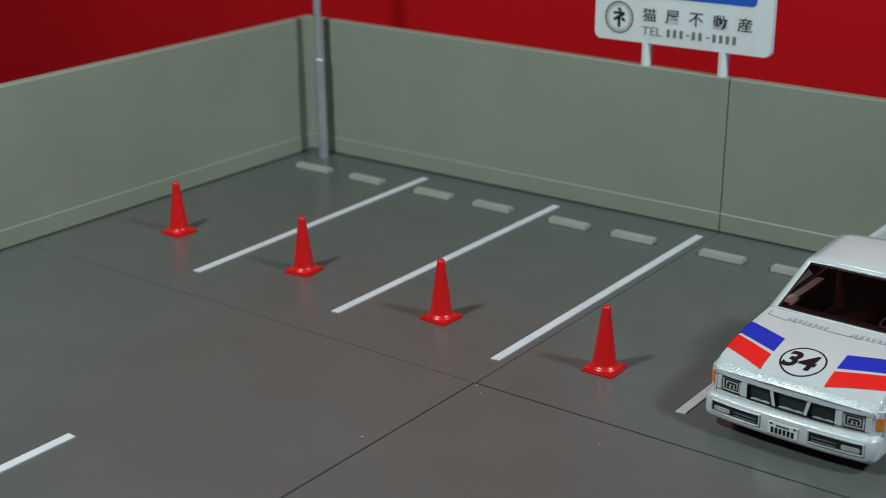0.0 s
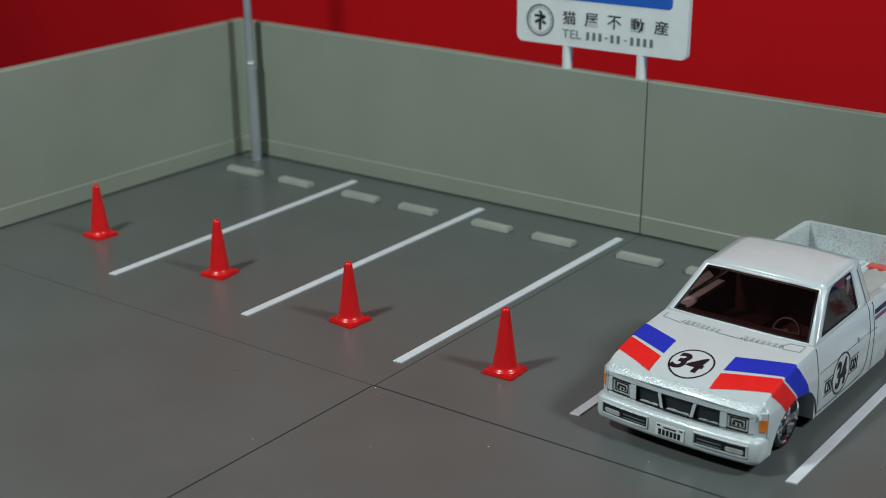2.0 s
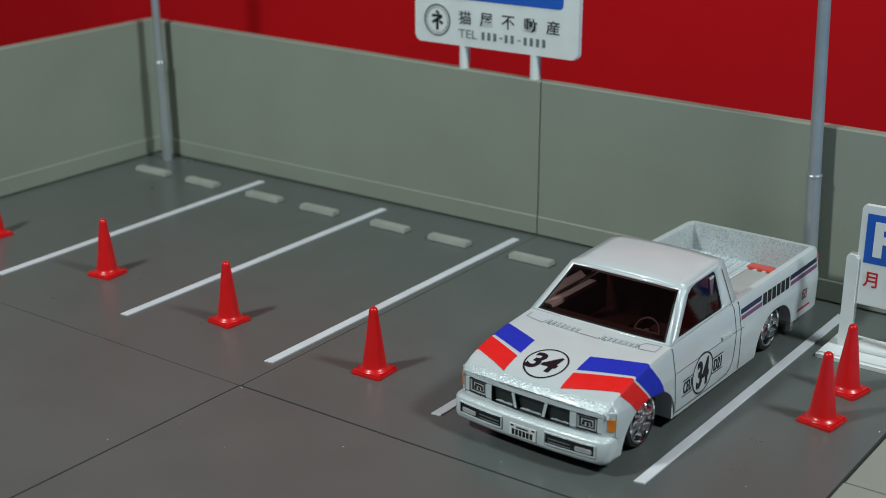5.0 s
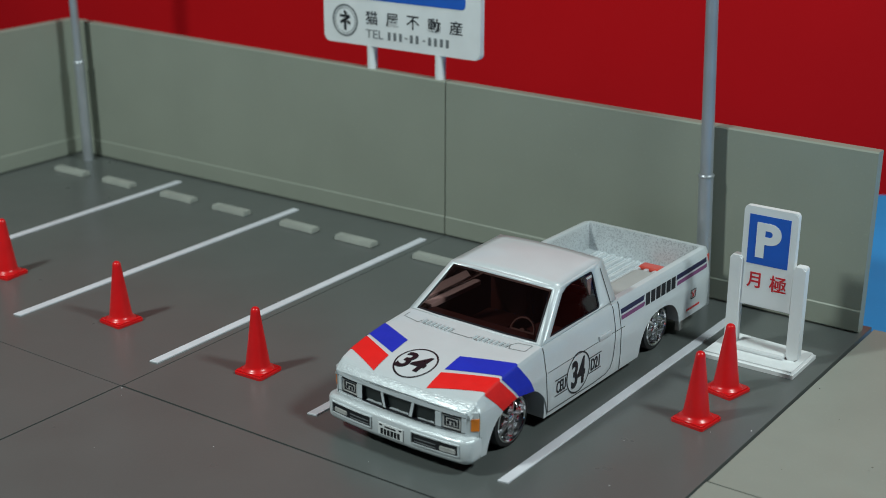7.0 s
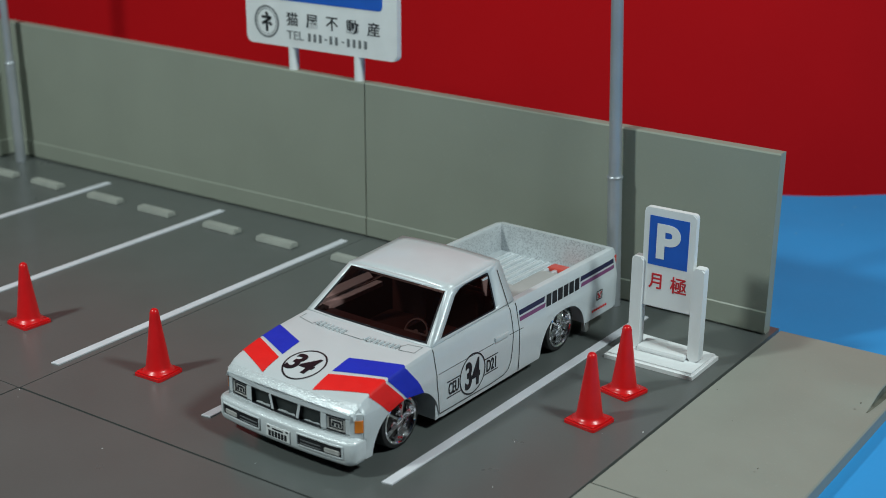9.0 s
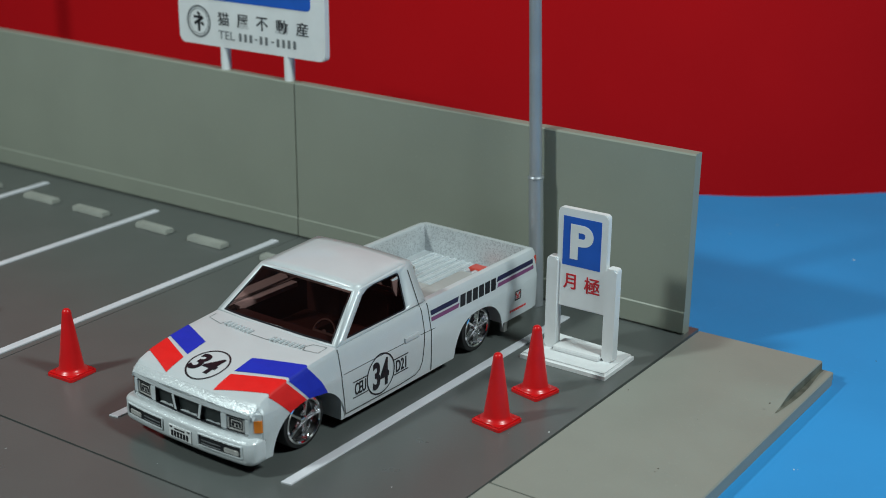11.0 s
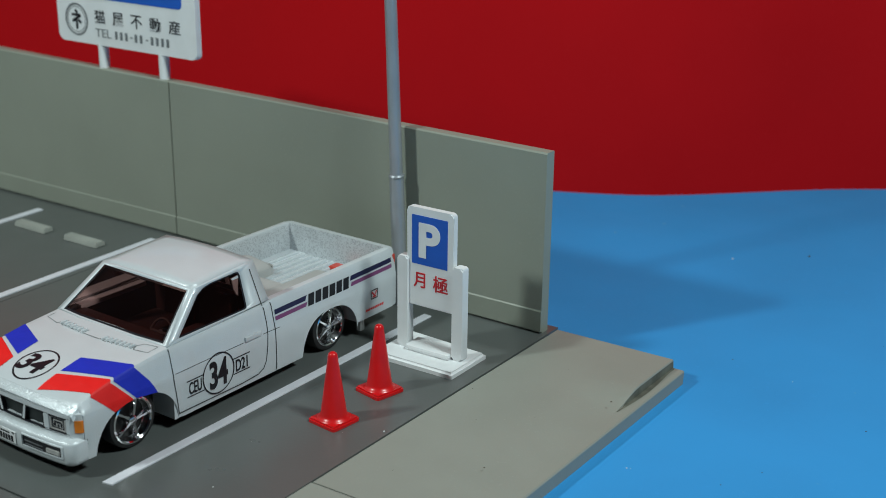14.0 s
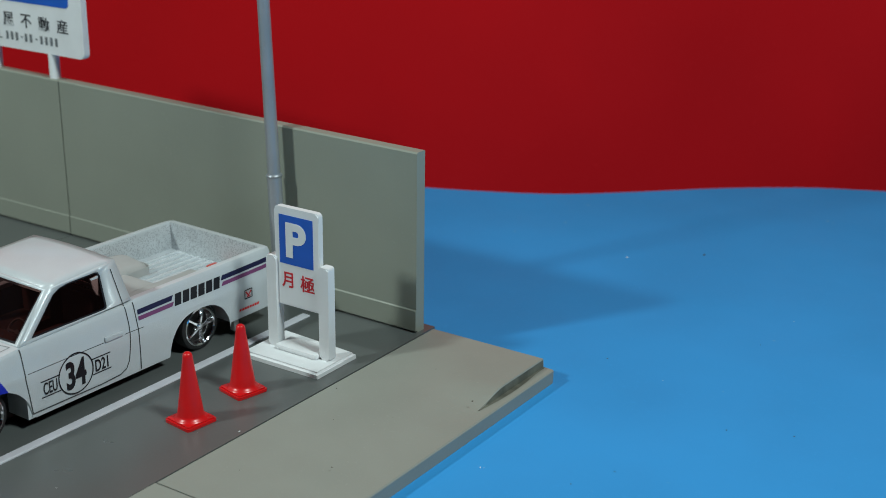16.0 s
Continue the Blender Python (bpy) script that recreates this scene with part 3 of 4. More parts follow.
ring_panel(bm, [(-D[0], *D[1:]), D, C, (-C[0], *C[1:])], RW)
rows = []
for i in range(9):
    v = i / 8
    row = []
    for j in range(13):
        u = -1 + j / 6
        e = mix3(B, C, v)
        bulge = (1 - u * u) * (0.026 + 0.034 * math.sin(math.pi * min(1, v * 1.02)) ** 0.8)
        y = e[1] - 0.04 * (1 - u * u) * (1 - v) ** 2
        row.append(bm.verts.new((e[0] * u, y, e[2] + bulge + 0.018 * math.sin(math.pi * v) * (1 - abs(u) ** 6))))
    rows.append(row)
for a, b in zip(rows, rows[1:]):
    for j in range(12):
        bm.faces.new((a[j], a[j + 1], b[j + 1], b[j]))
bmesh.ops.remove_doubles(bm, verts=bm.verts, dist=0.004)
cab = part("cab_shell", bm, PAINT, truck, "pearl white painted cab roof and pillars", smooth=True, sharp=50)
bev = cab.modifiers.new("rounding", "BEVEL")
bev.width, bev.segments, bev.limit_method, bev.angle_limit = 0.030 * K, 3, "ANGLE", radians(32)
sol = cab.modifiers.new("thickness", "SOLIDIFY")
sol.thickness, sol.offset = 0.022 * K, -1


def pane(name, pts, parent=truck, label="dark red-brown tinted window"):
    bm = bmesh.new()
    bm.faces.new([bm.verts.new(p) for p in pts])
    ob = part(name, bm, glass, parent, label)
    ob.visible_shadow = False
    return ob


pane("windscreen", [(x * 1.02, y + 0.018, z - 0.012 + (0.02 if z > 1.2 else -0.02)) for x, y, z in
                    (WS[0], (-0.45, -1.222, 0.982), (0.45, -1.222, 0.982), WS[1], WS[2], (0.35, -0.716, 1.396), (-0.35, -0.716, 1.396), WS[3])])
for s in (1, -1):
    pane("side_window", [(s * (on_side(y, z)[0] - 0.016), y, z) for y, z in [(-1.03, 0.98), (-0.62, 1.335), (-0.40, 1.385), (0.055, 1.385), (0.06, 1.33), (0.03, 0.985)]])
    bm = bmesh.new()
    mid_y, mid_z = -0.40, 1.17
    ring_panel(bm, [(s * (on_side(y, z)[0] - 0.008), y, z) for y, z in WIN],
               [(s * (on_side(z=mid_z + (z - mid_z) * 0.925, y=0)[0] - 0.009), mid_y + (y - mid_y) * 0.945, mid_z + (z - mid_z) * 0.925) for y, z in WIN])
    part("window_gasket", bm, DECAL_INK, truck, "thin black window edge")
EDGE = [WS[0], (-0.45, -1.222, 0.982), (0.45, -1.222, 0.982), WS[1], WS[2], (0.35, -0.716, 1.396), (-0.35, -0.716, 1.396), WS[3]]
bm = bmesh.new()
ring_panel(bm, [(x, y + 0.006, z - 0.006) for x, y, z in EDGE], [(x * 0.962, -0.955 + (y + 0.955) * 0.925 + 0.008, 1.19 + (z - 1.19) * 0.925 - 0.008) for x, y, z in EDGE])
part("windscreen_gasket", bm, DECAL_INK, truck, "thin black windscreen edge")
pane("rear_window", [(x * 1.03, y - 0.014, z) for x, y, z in RW])

# cab interior
part("door_sill", box(-0.845, -0.735, -0.98, -0.02, 0.90, 0.958, 0.012), PAINT, truck, "white inner edge of the door", smooth=True)
# small pale tapered plate just inside the +x side window
bm = plate([(-0.075, 1.335), (0.035, 1.345), (0.035, 1.10), (0.0, 1.12), (-0.045, 1.20)], -0.012, 0.012, 0.004)
bmesh.ops.transform(bm, matrix=Matrix.Translation((0.715, 0, 0)) @ Matrix.Rotation(radians(90), 4, "Z"), verts=bm.verts)
part("pale_piece", bm, PAINT, truck, "small pale upright piece behind the side window")
for x in (-0.36, 0.36):
    seat = part("seat", box(x - 0.27, x + 0.27, -0.55, 0.0, 0.42, 0.66, 0.06), RED_BROWN, truck, "dark red-brown moulded seat", smooth=True)
    part("backrest", box(x - 0.26, x + 0.26, -0.02, 0.14, 0.50, 1.10, 0.06), RED_BROWN, seat, smooth=True)
part("dashboard", box(-0.76, 0.76, -1.165, -0.92, 0.55, 0.93, 0.05), RED_BROWN, truck, "dark red-brown dashboard", smooth=True)
bm = bmesh.new()
ringv = []
for i in range(24):
    a = 2 * math.pi * i / 24
    ringv.append([bm.verts.new(((0.15 + 0.016 * math.cos(b)) * math.cos(a), (0.15 + 0.016 * math.cos(b)) * math.sin(a), 0.016 * math.sin(b))) for b in (k * math.pi / 3 for k in range(6))])
for i in range(24):
    for k in range(6):
        bm.faces.new((ringv[i][k], ringv[(i + 1) % 24][k], ringv[(i + 1) % 24][(k + 1) % 6], ringv[i][(k + 1) % 6]))
box(-0.14, 0.14, -0.012, 0.012, -0.01, 0.01, bm=bm)
lathe([(0.035, -0.12), (0.035, 0.012), (0, 0.012)], 12, bm=bm)
bmesh.ops.transform(bm, matrix=Matrix.Translation((0.40, -0.84, 0.88)) @ Matrix.Rotation(radians(62), 4, "X"), verts=bm.verts)
part("steering_wheel", bm, RED_BROWN, truck, smooth=True)


# front end
def bowed(bm, amount, round_from=2.0):
    for v in bm.verts:
        v.co.y += amount * (abs(v.co.x) / 0.9) ** 2.4
    return bm


def bars_front(name, outline_list, y0, y1, mat, amount, parent=truck, label="", bevel=0.006):
    bm = bmesh.new()
    for pts in outline_list:
        one = plate(pts, y0, y1, bevel)
        me = bpy.data.meshes.new("tmp")
        one.to_mesh(me)
        one.free()
        bm.from_mesh(me)
        bpy.data.meshes.remove(me)
    return part(name, bowed(bm, amount), mat, parent, label)


def quad(x0, x1, z0, z1, lean=0.0):
    return [(x0 - lean, z0), (x1 - lean, z0), (x1 + lean, z1), (x0 + lean, z1)]


def strip(x0, x1, z0, z1, n=10):
    return [(x0 + (x1 - x0) * i / n, z0) for i in range(n + 1)] + [(x1 + (x0 - x1) * i / n, z1) for i in range(n + 1)]


FB = 0.055
fascia = bars_front("grille", [strip(-0.86, 0.86, 0.608, 0.660), strip(-0.86, 0.86, 0.385, 0.430)]
                    + [quad(s * 0.185 - 0.024, s * 0.185 + 0.024, 0.44, 0.60, s * 0.018) for s in (1, -1)]
                    + [quad(s * 0.515 - 0.042, s * 0.515 + 0.042, 0.44, 0.60) for s in (1, -1)]
                    + [quad(s * 0.815 - 0.035, s * 0.815 + 0.035, 0.44, 0.60) for s in (1, -1)], -2.500, -2.40, PAINT, FB, label="white grille with dark openings")
bars_front("grille_recess", [strip(-0.84, 0.84, 0.40, 0.64)], -2.468, -2.395, DARK, FB, fascia, "dark grey-green recesses")
for x0, x1 in ((-0.46, -0.225), (-0.145, 0.145), (0.225, 0.46)):
    bars_front("grille_ledge", [[(x0, 0.43), (x1, 0.43), (x1, 0.447), (x1 - 0.05, 0.455), ((x0 + x1) / 2 + 0.02, 0.446), ((x0 + x1) / 2 - 0.03, 0.455), (x0 + 0.03, 0.448)]], -2.475, -2.42, PAINT, FB, fascia, bevel=0.003)
for lo0, lo1, hi0, hi1 in ((-0.473, -0.191, -0.473, -0.227), (-0.143, 0.143, -0.179, 0.179), (0.191, 0.473, 0.227, 0.473)):
    bars_front("opening_edge", [[(lo0, 0.430), (lo1, 0.430), (lo1, 0.439), (lo0, 0.439)], [(hi0, 0.600), (hi1, 0.600), (hi1, 0.610), (hi0, 0.610)],
                                [(lo0 - 0.003, 0.430), (lo0 + 0.004, 0.430), (hi0 + 0.004, 0.610), (hi0 - 0.003, 0.610)], [(lo1 - 0.004, 0.430), (lo1 + 0.003, 0.430), (hi1 + 0.003, 0.610), (hi1 - 0.004, 0.610)]],
               -2.503, -2.46, DECAL_INK, FB, fascia, bevel=0.001)
for s in (1, -1):
    lamp = bars_front("headlight", [quad(s * 0.665 - 0.098, s * 0.665 + 0.098, 0.455, 0.592)], -2.484, -2.45, LENS, FB, label="silver rectangular headlight with black detail")
    bars_front("headlight_rim", [quad(s * 0.665 - 0.105, s * 0.665 + 0.105, 0.578, 0.594), quad(s * 0.665 - 0.105, s * 0.665 + 0.105, 0.448, 0.460),
                                 quad(s * 0.665 - 0.105, s * 0.665 - 0.088, 0.45, 0.59), quad(s * 0.665 + 0.088, s * 0.665 + 0.105, 0.45, 0.59)], -2.492, -2.46, LENS, FB, lamp, bevel=0.003)
    hx = s * 0.665
    bars_front("headlight_detail", [quad(hx - 0.082, hx + 0.082, 0.562, 0.572), quad(hx - 0.082, hx + 0.082, 0.468, 0.478), quad(hx - 0.082, hx - 0.070, 0.472, 0.568), quad(hx + 0.070, hx + 0.082, 0.472, 0.568),
                                    quad(hx - 0.050, hx + 0.046, 0.526, 0.545), quad(hx - 0.058, hx - 0.030, 0.488, 0.520), quad(hx - 0.006, hx + 0.016, 0.486, 0.516), quad(hx + 0.036, hx + 0.056, 0.490, 0.532)], -2.489, -2.48, DECAL_INK, FB, lamp, bevel=0.001)
    bars_front("lamp_outline", [quad(s * 0.665 - 0.112, s * 0.665 + 0.112, 0.592, 0.602), quad(s * 0.665 - 0.112, s * 0.665 + 0.112, 0.440, 0.449)], -2.503, -2.46, DECAL_INK, FB, lamp, bevel=0.001)
    lamp_plan = [(0.880, -2.430), (0.936, -2.380), (0.936, -2.340), (0.880, -2.362)]
    part("indicator_lamp", prism([(s * x, y) for x, y in lamp_plan][::s], 0.470, 0.612, 0.012, 2), AMBER, truck, "small amber corner lamp")
    part("indicator_rim", prism([(s * x, y) for x, y in [(0.838, -2.460), (0.930, -2.377), (0.930, -2.325), (0.838, -2.36)]][::s], 0.40, 0.672, 0.006, 1), PAINT, truck)

BB = 0.055


def bumper_path(n=12):
    """Plan of the bumper's face: bowed front, round corners, short returns; with the outward direction."""
    pts = []
    for i in range(-n, n + 1):
        x = 0.82 * i / n
        y = BB * (abs(x) / 0.9) ** 2.4
        slope = BB * 2.4 * (abs(x) / 0.9) ** 1.4 / 0.9 * (1 if x > 0 else -1)
        d = math.hypot(1, slope)
        pts.append(((x, y), (slope / d, -1 / d)))
    y0 = pts[-1][0][1]
    right = []
    for a in (15, 30, 45, 60, 75, 90):
        r = radians(a)
        right.append(((0.82 + 0.125 * math.sin(r), y0 + 0.125 * (1 - math.cos(r))), (math.sin(r), -math.cos(r))))
    right.append(((0.945, 0.262), (1, 0)))
    left = [((-x, y), (-nx, ny)) for (x, y), (nx, ny) in right[::-1]]
    return left + pts + right


bm = bmesh.new()
SECTION = [(-0.14, 0.412), (-0.055, 0.412), (-0.030, 0.404), (-0.010, 0.388), (0.0, 0.370), (0.0, 0.197), (-0.006, 0.170), (-0.022, 0.147), (-0.05, 0.135), (-0.14, 0.135)]
rings = []
for (x, y), (nx, ny) in bumper_path():
    rings.append([bm.verts.new((x + nx * o, -2.602 + y + ny * o, z)) for o, z in SECTION])
for a, b in zip(rings, rings[1:]):
    for j in range(len(SECTION) - 1):
        bm.faces.new((a[j], b[j], b[j + 1], a[j + 1])).material_index = 1 if j < 3 else 0
bm.faces.new(rings[0])
bm.faces.new(rings[-1][::-1])
bumper = part("front_bumper", bm, (PAINT, ROUGH_PAINT), truck, "pearl white front bumper with dark openings", smooth=True, sharp=40)
for s in (1, -1):
    xa, xb = s * 0.545 - 0.275, s * 0.545 + 0.275
    bars_front("bumper_recess", [strip(xa, xb, 0.232, 0.347, 8)], -2.6055, -2.58, DECAL_INK, BB, bumper, "black bumper opening", bevel=0.0)
    bars_front("opening_rim", [strip(xa - 0.012, xb + 0.012, 0.345, 0.358, 8), strip(xa - 0.012, xb + 0.012, 0.221, 0.234, 8), quad(xa - 0.014, xa + 0.004, 0.225, 0.355), quad(xb - 0.004, xb + 0.014, 0.225, 0.355)],
               -2.618, -2.59, PAINT, BB, bumper, bevel=0.005)
    bars_front("fog_lamp", [rounded(s * 0.70 - 0.095, s * 0.70 + 0.095, 0.243, 0.298, 0.02, 3)], -2.613, -2.59, LENS, BB, bumper, "silver fog lamp", bevel=0.006)
    bars_front("air_slot", [strip(s * 0.43 - 0.13, s * 0.43 + 0.13, 0.247, 0.258, 4), strip(s * 0.43 - 0.13, s * 0.43 + 0.13, 0.284, 0.295, 4)], -2.610, -2.59, GREY_INK, BB, bumper, bevel=0.003)
number_plate = bars_front("number_plate", [quad(-0.165, 0.165, 0.196, 0.330)], -2.612, -2.59, WHITE, BB, label="small white number plate with black bars", bevel=0.003)
bars_front("plate_bars", [quad(-0.130 + 0.044 * i, -0.098 + 0.044 * i, 0.210, 0.274) for i in range(6)] + [quad(-0.075, 0.07, 0.291, 0.307), quad(-0.145, -0.11, 0.302, 0.319), quad(0.11, 0.145, 0.302, 0.319)],
           -2.615, -2.605, DECAL_INK, BB, number_plate, bevel=0.001)


# wheels
def wheel(x, y, z, r_tyre, r_rim, steer=0.0):
    s = 1 if x > 0 else -1
    m = spot(x, y, z, 0, 90 * s, steer)
    w = part("wheel", lathe([(r_rim * 0.95, -0.20), (r_tyre * 0.93, -0.20), (r_tyre, -0.17), (r_tyre, -0.035), (r_tyre * 0.97, -0.008), (r_tyre * 0.90, 0.0), (r_rim, -0.004), (r_rim * 0.97, -0.05), (r_rim * 0.95, -0.20)], 40),
             RUBBER, truck, "black tyre on a chrome five-spoke rim", smooth=True, sharp=40, at=m)
    part("rim", lathe([(r_rim * 1.0, -0.008), (r_rim * 1.02, 0.004), (r_rim * 0.95, 0.010), (r_rim * 0.90, -0.002), (r_rim * 0.88, -0.07), (r_rim * 0.84, -0.09)], 40), CHROME, w, "polished chrome rim", smooth=True)
    part("hub_back", lathe([(r_rim * 0.90, -0.095), (0, -0.095)], 24), BLACK, w)
    bm = bmesh.new()
    for k in range(5):
        a = 2 * math.pi * k / 5 + 0.3
        prof = [(0.03, 0.028, -0.004), (0.55 * r_rim, 0.019, -0.010), (0.93 * r_rim, 0.026, -0.022)]
        sect = []
        for d, h, zt in prof:
            sect.append([bm.verts.new((d * math.cos(a) - q * math.sin(a), d * math.sin(a) + q * math.cos(a), zz)) for q, zz in ((-h, zt - 0.05), (-h * 0.55, zt), (h * 0.55, zt), (h, zt - 0.05))])
        for p, q in zip(sect, sect[1:]):
            for i in range(3):
                bm.faces.new((p[i], q[i], q[i + 1], p[i + 1]))
        bm.faces.new(sect[-1])
    lathe([(0.055, -0.05), (0.052, 0.0), (0.035, 0.008), (0, 0.010)], 16, bm=bm)
    part("spokes", bm, CHROME, w, "chrome spokes", smooth=True, sharp=30)
    return w


for s in (1, -1):
    wheel(s * 0.862, -1.690, 0.307, 0.305, 0.252)
    wheel(s * 0.848, 1.405, 0.300, 0.298, 0.240)

# cargo bed
for i in range(11):
    x = -0.62 + i * 0.122
    part("bed_rib", box(x - 0.028, x + 0.028, 0.70, 2.47, 0.600, 0.650, 0.016), ROUGH_PAINT, truck, smooth=True)
tub = bmesh.new()
box(-0.786, -0.26, 0.55, 1.70, 0.60, 0.930, 0.15, 4, bm=tub)
box(-0.55, 0.55, 0.392, 1.30, 0.60, 0.758, 0.07, 3, bm=tub)
box(0.28, 0.786, 0.60, 1.84, 0.60, 0.815, 0.10, 4, bm=tub)
for v in tub.verts:
    if v.co.x < -0.1 and v.co.z > 0.76:
        v.co.z -= 0.16 * max(0, v.co.y - 1.0) + 0.20 * max(0, v.co.x + 0.55)
part("bed_insert", tub, TUB_GREY, truck, "warm grey moulded insert with wheel tubs in the bed", smooth=True, sharp=60)
part("bed_box", box(0.10, 0.45, 2.25, 2.43, 0.612, 0.668, 0.03, 3), TAIL_RED, truck, "small orange-red moulded box in the bed", smooth=True)
for s in (1, -1):
    part("tail_lamp", box(s * 0.876 - 0.022, s * 0.876 + 0.022, 2.565, 2.632, 0.40, 0.90, 0.012), TAIL_RED, truck, "red tail lamp", smooth=True)
part("rear_bracket", box(0.83, 0.90, 1.93, 2.01, 0.07, 0.242, 0.012), TUB_GREY, truck, "small grey bracket under the tail")


# lines, decals and small mouldings
def side_strip(bm, path, width, lift, s=1):
    """A narrow band along a path of (y, z) on the flank."""
    pts = []
    for (ya, za), (yb, zb) in zip(path, path[1:]):
        n = max(1, int(math.hypot(yb - ya, zb - za) / 0.04))
        pts += [(ya + (yb - ya) * k / n, za + (zb - za) * k / n) for k in range(n)]
    pts.append(path[-1])
    rail = []
    for i, (y, z) in enumerate(pts):
        (y0, z0), (y1, z1) = pts[max(0, i - 1)], pts[min(len(pts) - 1, i + 1)]
        d = math.hypot(y1 - y0, z1 - z0) or 1
        ny, nz = -(z1 - z0) / d * width / 2, (y1 - y0) / d * width / 2
        rail.append([bm.verts.new((s * (side_x(yy, zz) + lift), yy, zz)) for yy, zz in ((y + ny, z + nz), (y - ny, z - nz))])
    for a, b in zip(rail, rail[1:]):
        bm.faces.new((a[0], b[0], b[1], a[1]))


for s in (1, -1):
    for path in ([(-1.195, 0.935), (-1.190, 0.60), (-1.135, 0.19)], [(-1.135, 0.185), (-0.2, 0.178), (0.07, 0.195), (0.155, 0.235), (0.20, 0.32), (0.228, 0.5), (0.240, 0.75), (0.228, 0.95)],
                 [(0.345, 0.97), (0.362, 0.60), (0.372, 0.14)]):
        bm = bmesh.new()
        side_strip(bm, path, 0.013, 0.0025, s)
        part("shut_line", bm, GROOVE, truck, "dark shut line")
    bm = bmesh.new()
    side_strip(bm, [(-1.16, 0.652), (-0.60, 0.655), (-0.14, 0.655)], 0.007, 0.002, s)
    side_strip(bm, [(0.16, 0.655), (0.36, 0.652), (0.44, 0.650)], 0.007, 0.002, s)
    part("crease_line", bm, GROOVE, truck)
    bm = bmesh.new()
    rail = []
    for k in range(9):
        z = 0.955 + 0.052 * k
        x, y, _ = on_side(0.228 - 0.02 * k / 8, z)
        rail.append([bm.verts.new((s * (x + 0.006), y + o, z)) for o in (-0.006, 0.006)])
    for a, b in zip(rail, rail[1:]):
        bm.faces.new((a[0], b[0], b[1], a[1]))
    part("shut_line", bm, GROOVE, truck)
    part("door_handle", box(s * 0.952 - 0.014, s * 0.952 + 0.014, -0.13, 0.13, 0.655, 0.712, 0.010), PAINT, truck, "moulded door handle", smooth=True)


def hood_patch(bm, outline, lift=0.004, cuts=14):
    """A flat outline in x and y laid on the bonnet."""
    one = bmesh.new()
    one.faces.new([one.verts.new((x, y, 0)) for x, y in outline])
    xs_, ys_ = [p[0] for p in outline], [p[1] for p in outline]
    for k in range(1, cuts):
        for co, no in (((min(xs_) + (max(xs_) - min(xs_)) * k / cuts, 0, 0), (1, 0, 0)), ((0, min(ys_) + (max(ys_) - min(ys_)) * k / cuts, 0), (0, 1, 0))):
            bmesh.ops.bisect_plane(one, geom=one.verts[:] + one.edges[:] + one.faces[:], plane_co=co, plane_no=no)
    for v in one.verts:
        v.co.z = crown(v.co.x, v.co.y) + lift
    me = bpy.data.meshes.new("tmp")
    one.to_mesh(me)
    one.free()
    bm.from_mesh(me)
    bpy.data.meshes.remove(me)


def side_patch(bm, outline, lift=0.004, cuts=10, s=1):
    """A flat outline in y and z laid on the flank."""
    one = bmesh.new()
    one.faces.new([one.verts.new((0, y, z)) for y, z in outline])
    ys_, zs_ = [p[0] for p in outline], [p[1] for p in outline]
    for k in range(1, cuts):
        for co, no in (((0, min(ys_) + (max(ys_) - min(ys_)) * k / cuts, 0), (0, 1, 0)), ((0, 0, min(zs_) + (max(zs_) - min(zs_)) * k / cuts), (0, 0, 1))):
            bmesh.ops.bisect_plane(one, geom=one.verts[:] + one.edges[:] + one.faces[:], plane_co=co, plane_no=no)
    for v in one.verts:
        v.co.x = s * (side_x(v.co.y, v.co.z) + lift)
    me = bpy.data.meshes.new("tmp")
    one.to_mesh(me)
    one.free()
    bm.from_mesh(me)
    bpy.data.meshes.remove(me)


for s, xi in ((1, 0.30), (-1, 0.39)):
    for name, mat, hood, flank in (("blue_stripe", DECAL_BLUE, [(xi, -2.10), (xi, -1.835), (0.862, -1.635), (0.862, -1.905)], [(-1.655, 0.896), (-1.50, 0.70), (-1.415, 0.545), (-1.70, 0.59), (-1.93, 0.850)]),
                                   ("red_stripe", DECAL_RED, [(xi, -2.40), (xi, -2.155), (0.862, -1.945), (0.862, -2.20)], [(-1.965, 0.843), (-1.735, 0.588), (-1.83, 0.578), (-1.98, 0.54), (-2.225, 0.788)])):
        bm = bmesh.new()
        hood_patch(bm, [(s * x, y) for x, y in hood])
        side_patch(bm, flank, s=s)
        rim = []
        (ya, yb) = hood[2][1], hood[3][1]
        for k in range(9):
            y = ya + (yb - ya) * k / 8
            b = belt(y)
            w = side_x(y, b)
            rim.append([bm.verts.new((s * x, y - o, z)) for x, z, o in ((0.860, crown(0.86, y) + 0.004, 0), (w - 0.004, b - 0.003, 0.004), (w + 0.010, b - 0.026, 0.02))])
        for a, b in zip(rim, rim[1:]):
            for j in range(2):
                bm.faces.new((a[j], b[j], b[j + 1], a[j + 1]))
        part(name, bm, mat, truck, "printed %s stripe over bonnet and wing" % name.split("_")[0])


def ring_on(place, r0, r1, mat, name, n=48):
    bm = bmesh.new()
    a = [[bm.verts.new(place(r * math.cos(2 * math.pi * i / n), r * math.sin(2 * math.pi * i / n))) for i in range(n)] for r in (r0, r1)]
    for i in range(n):
        j = (i + 1) % n
        bm.faces.new((a[0][i], a[0][j], a[1][j], a[1][i]))
    return part(name, bm, mat, truck)


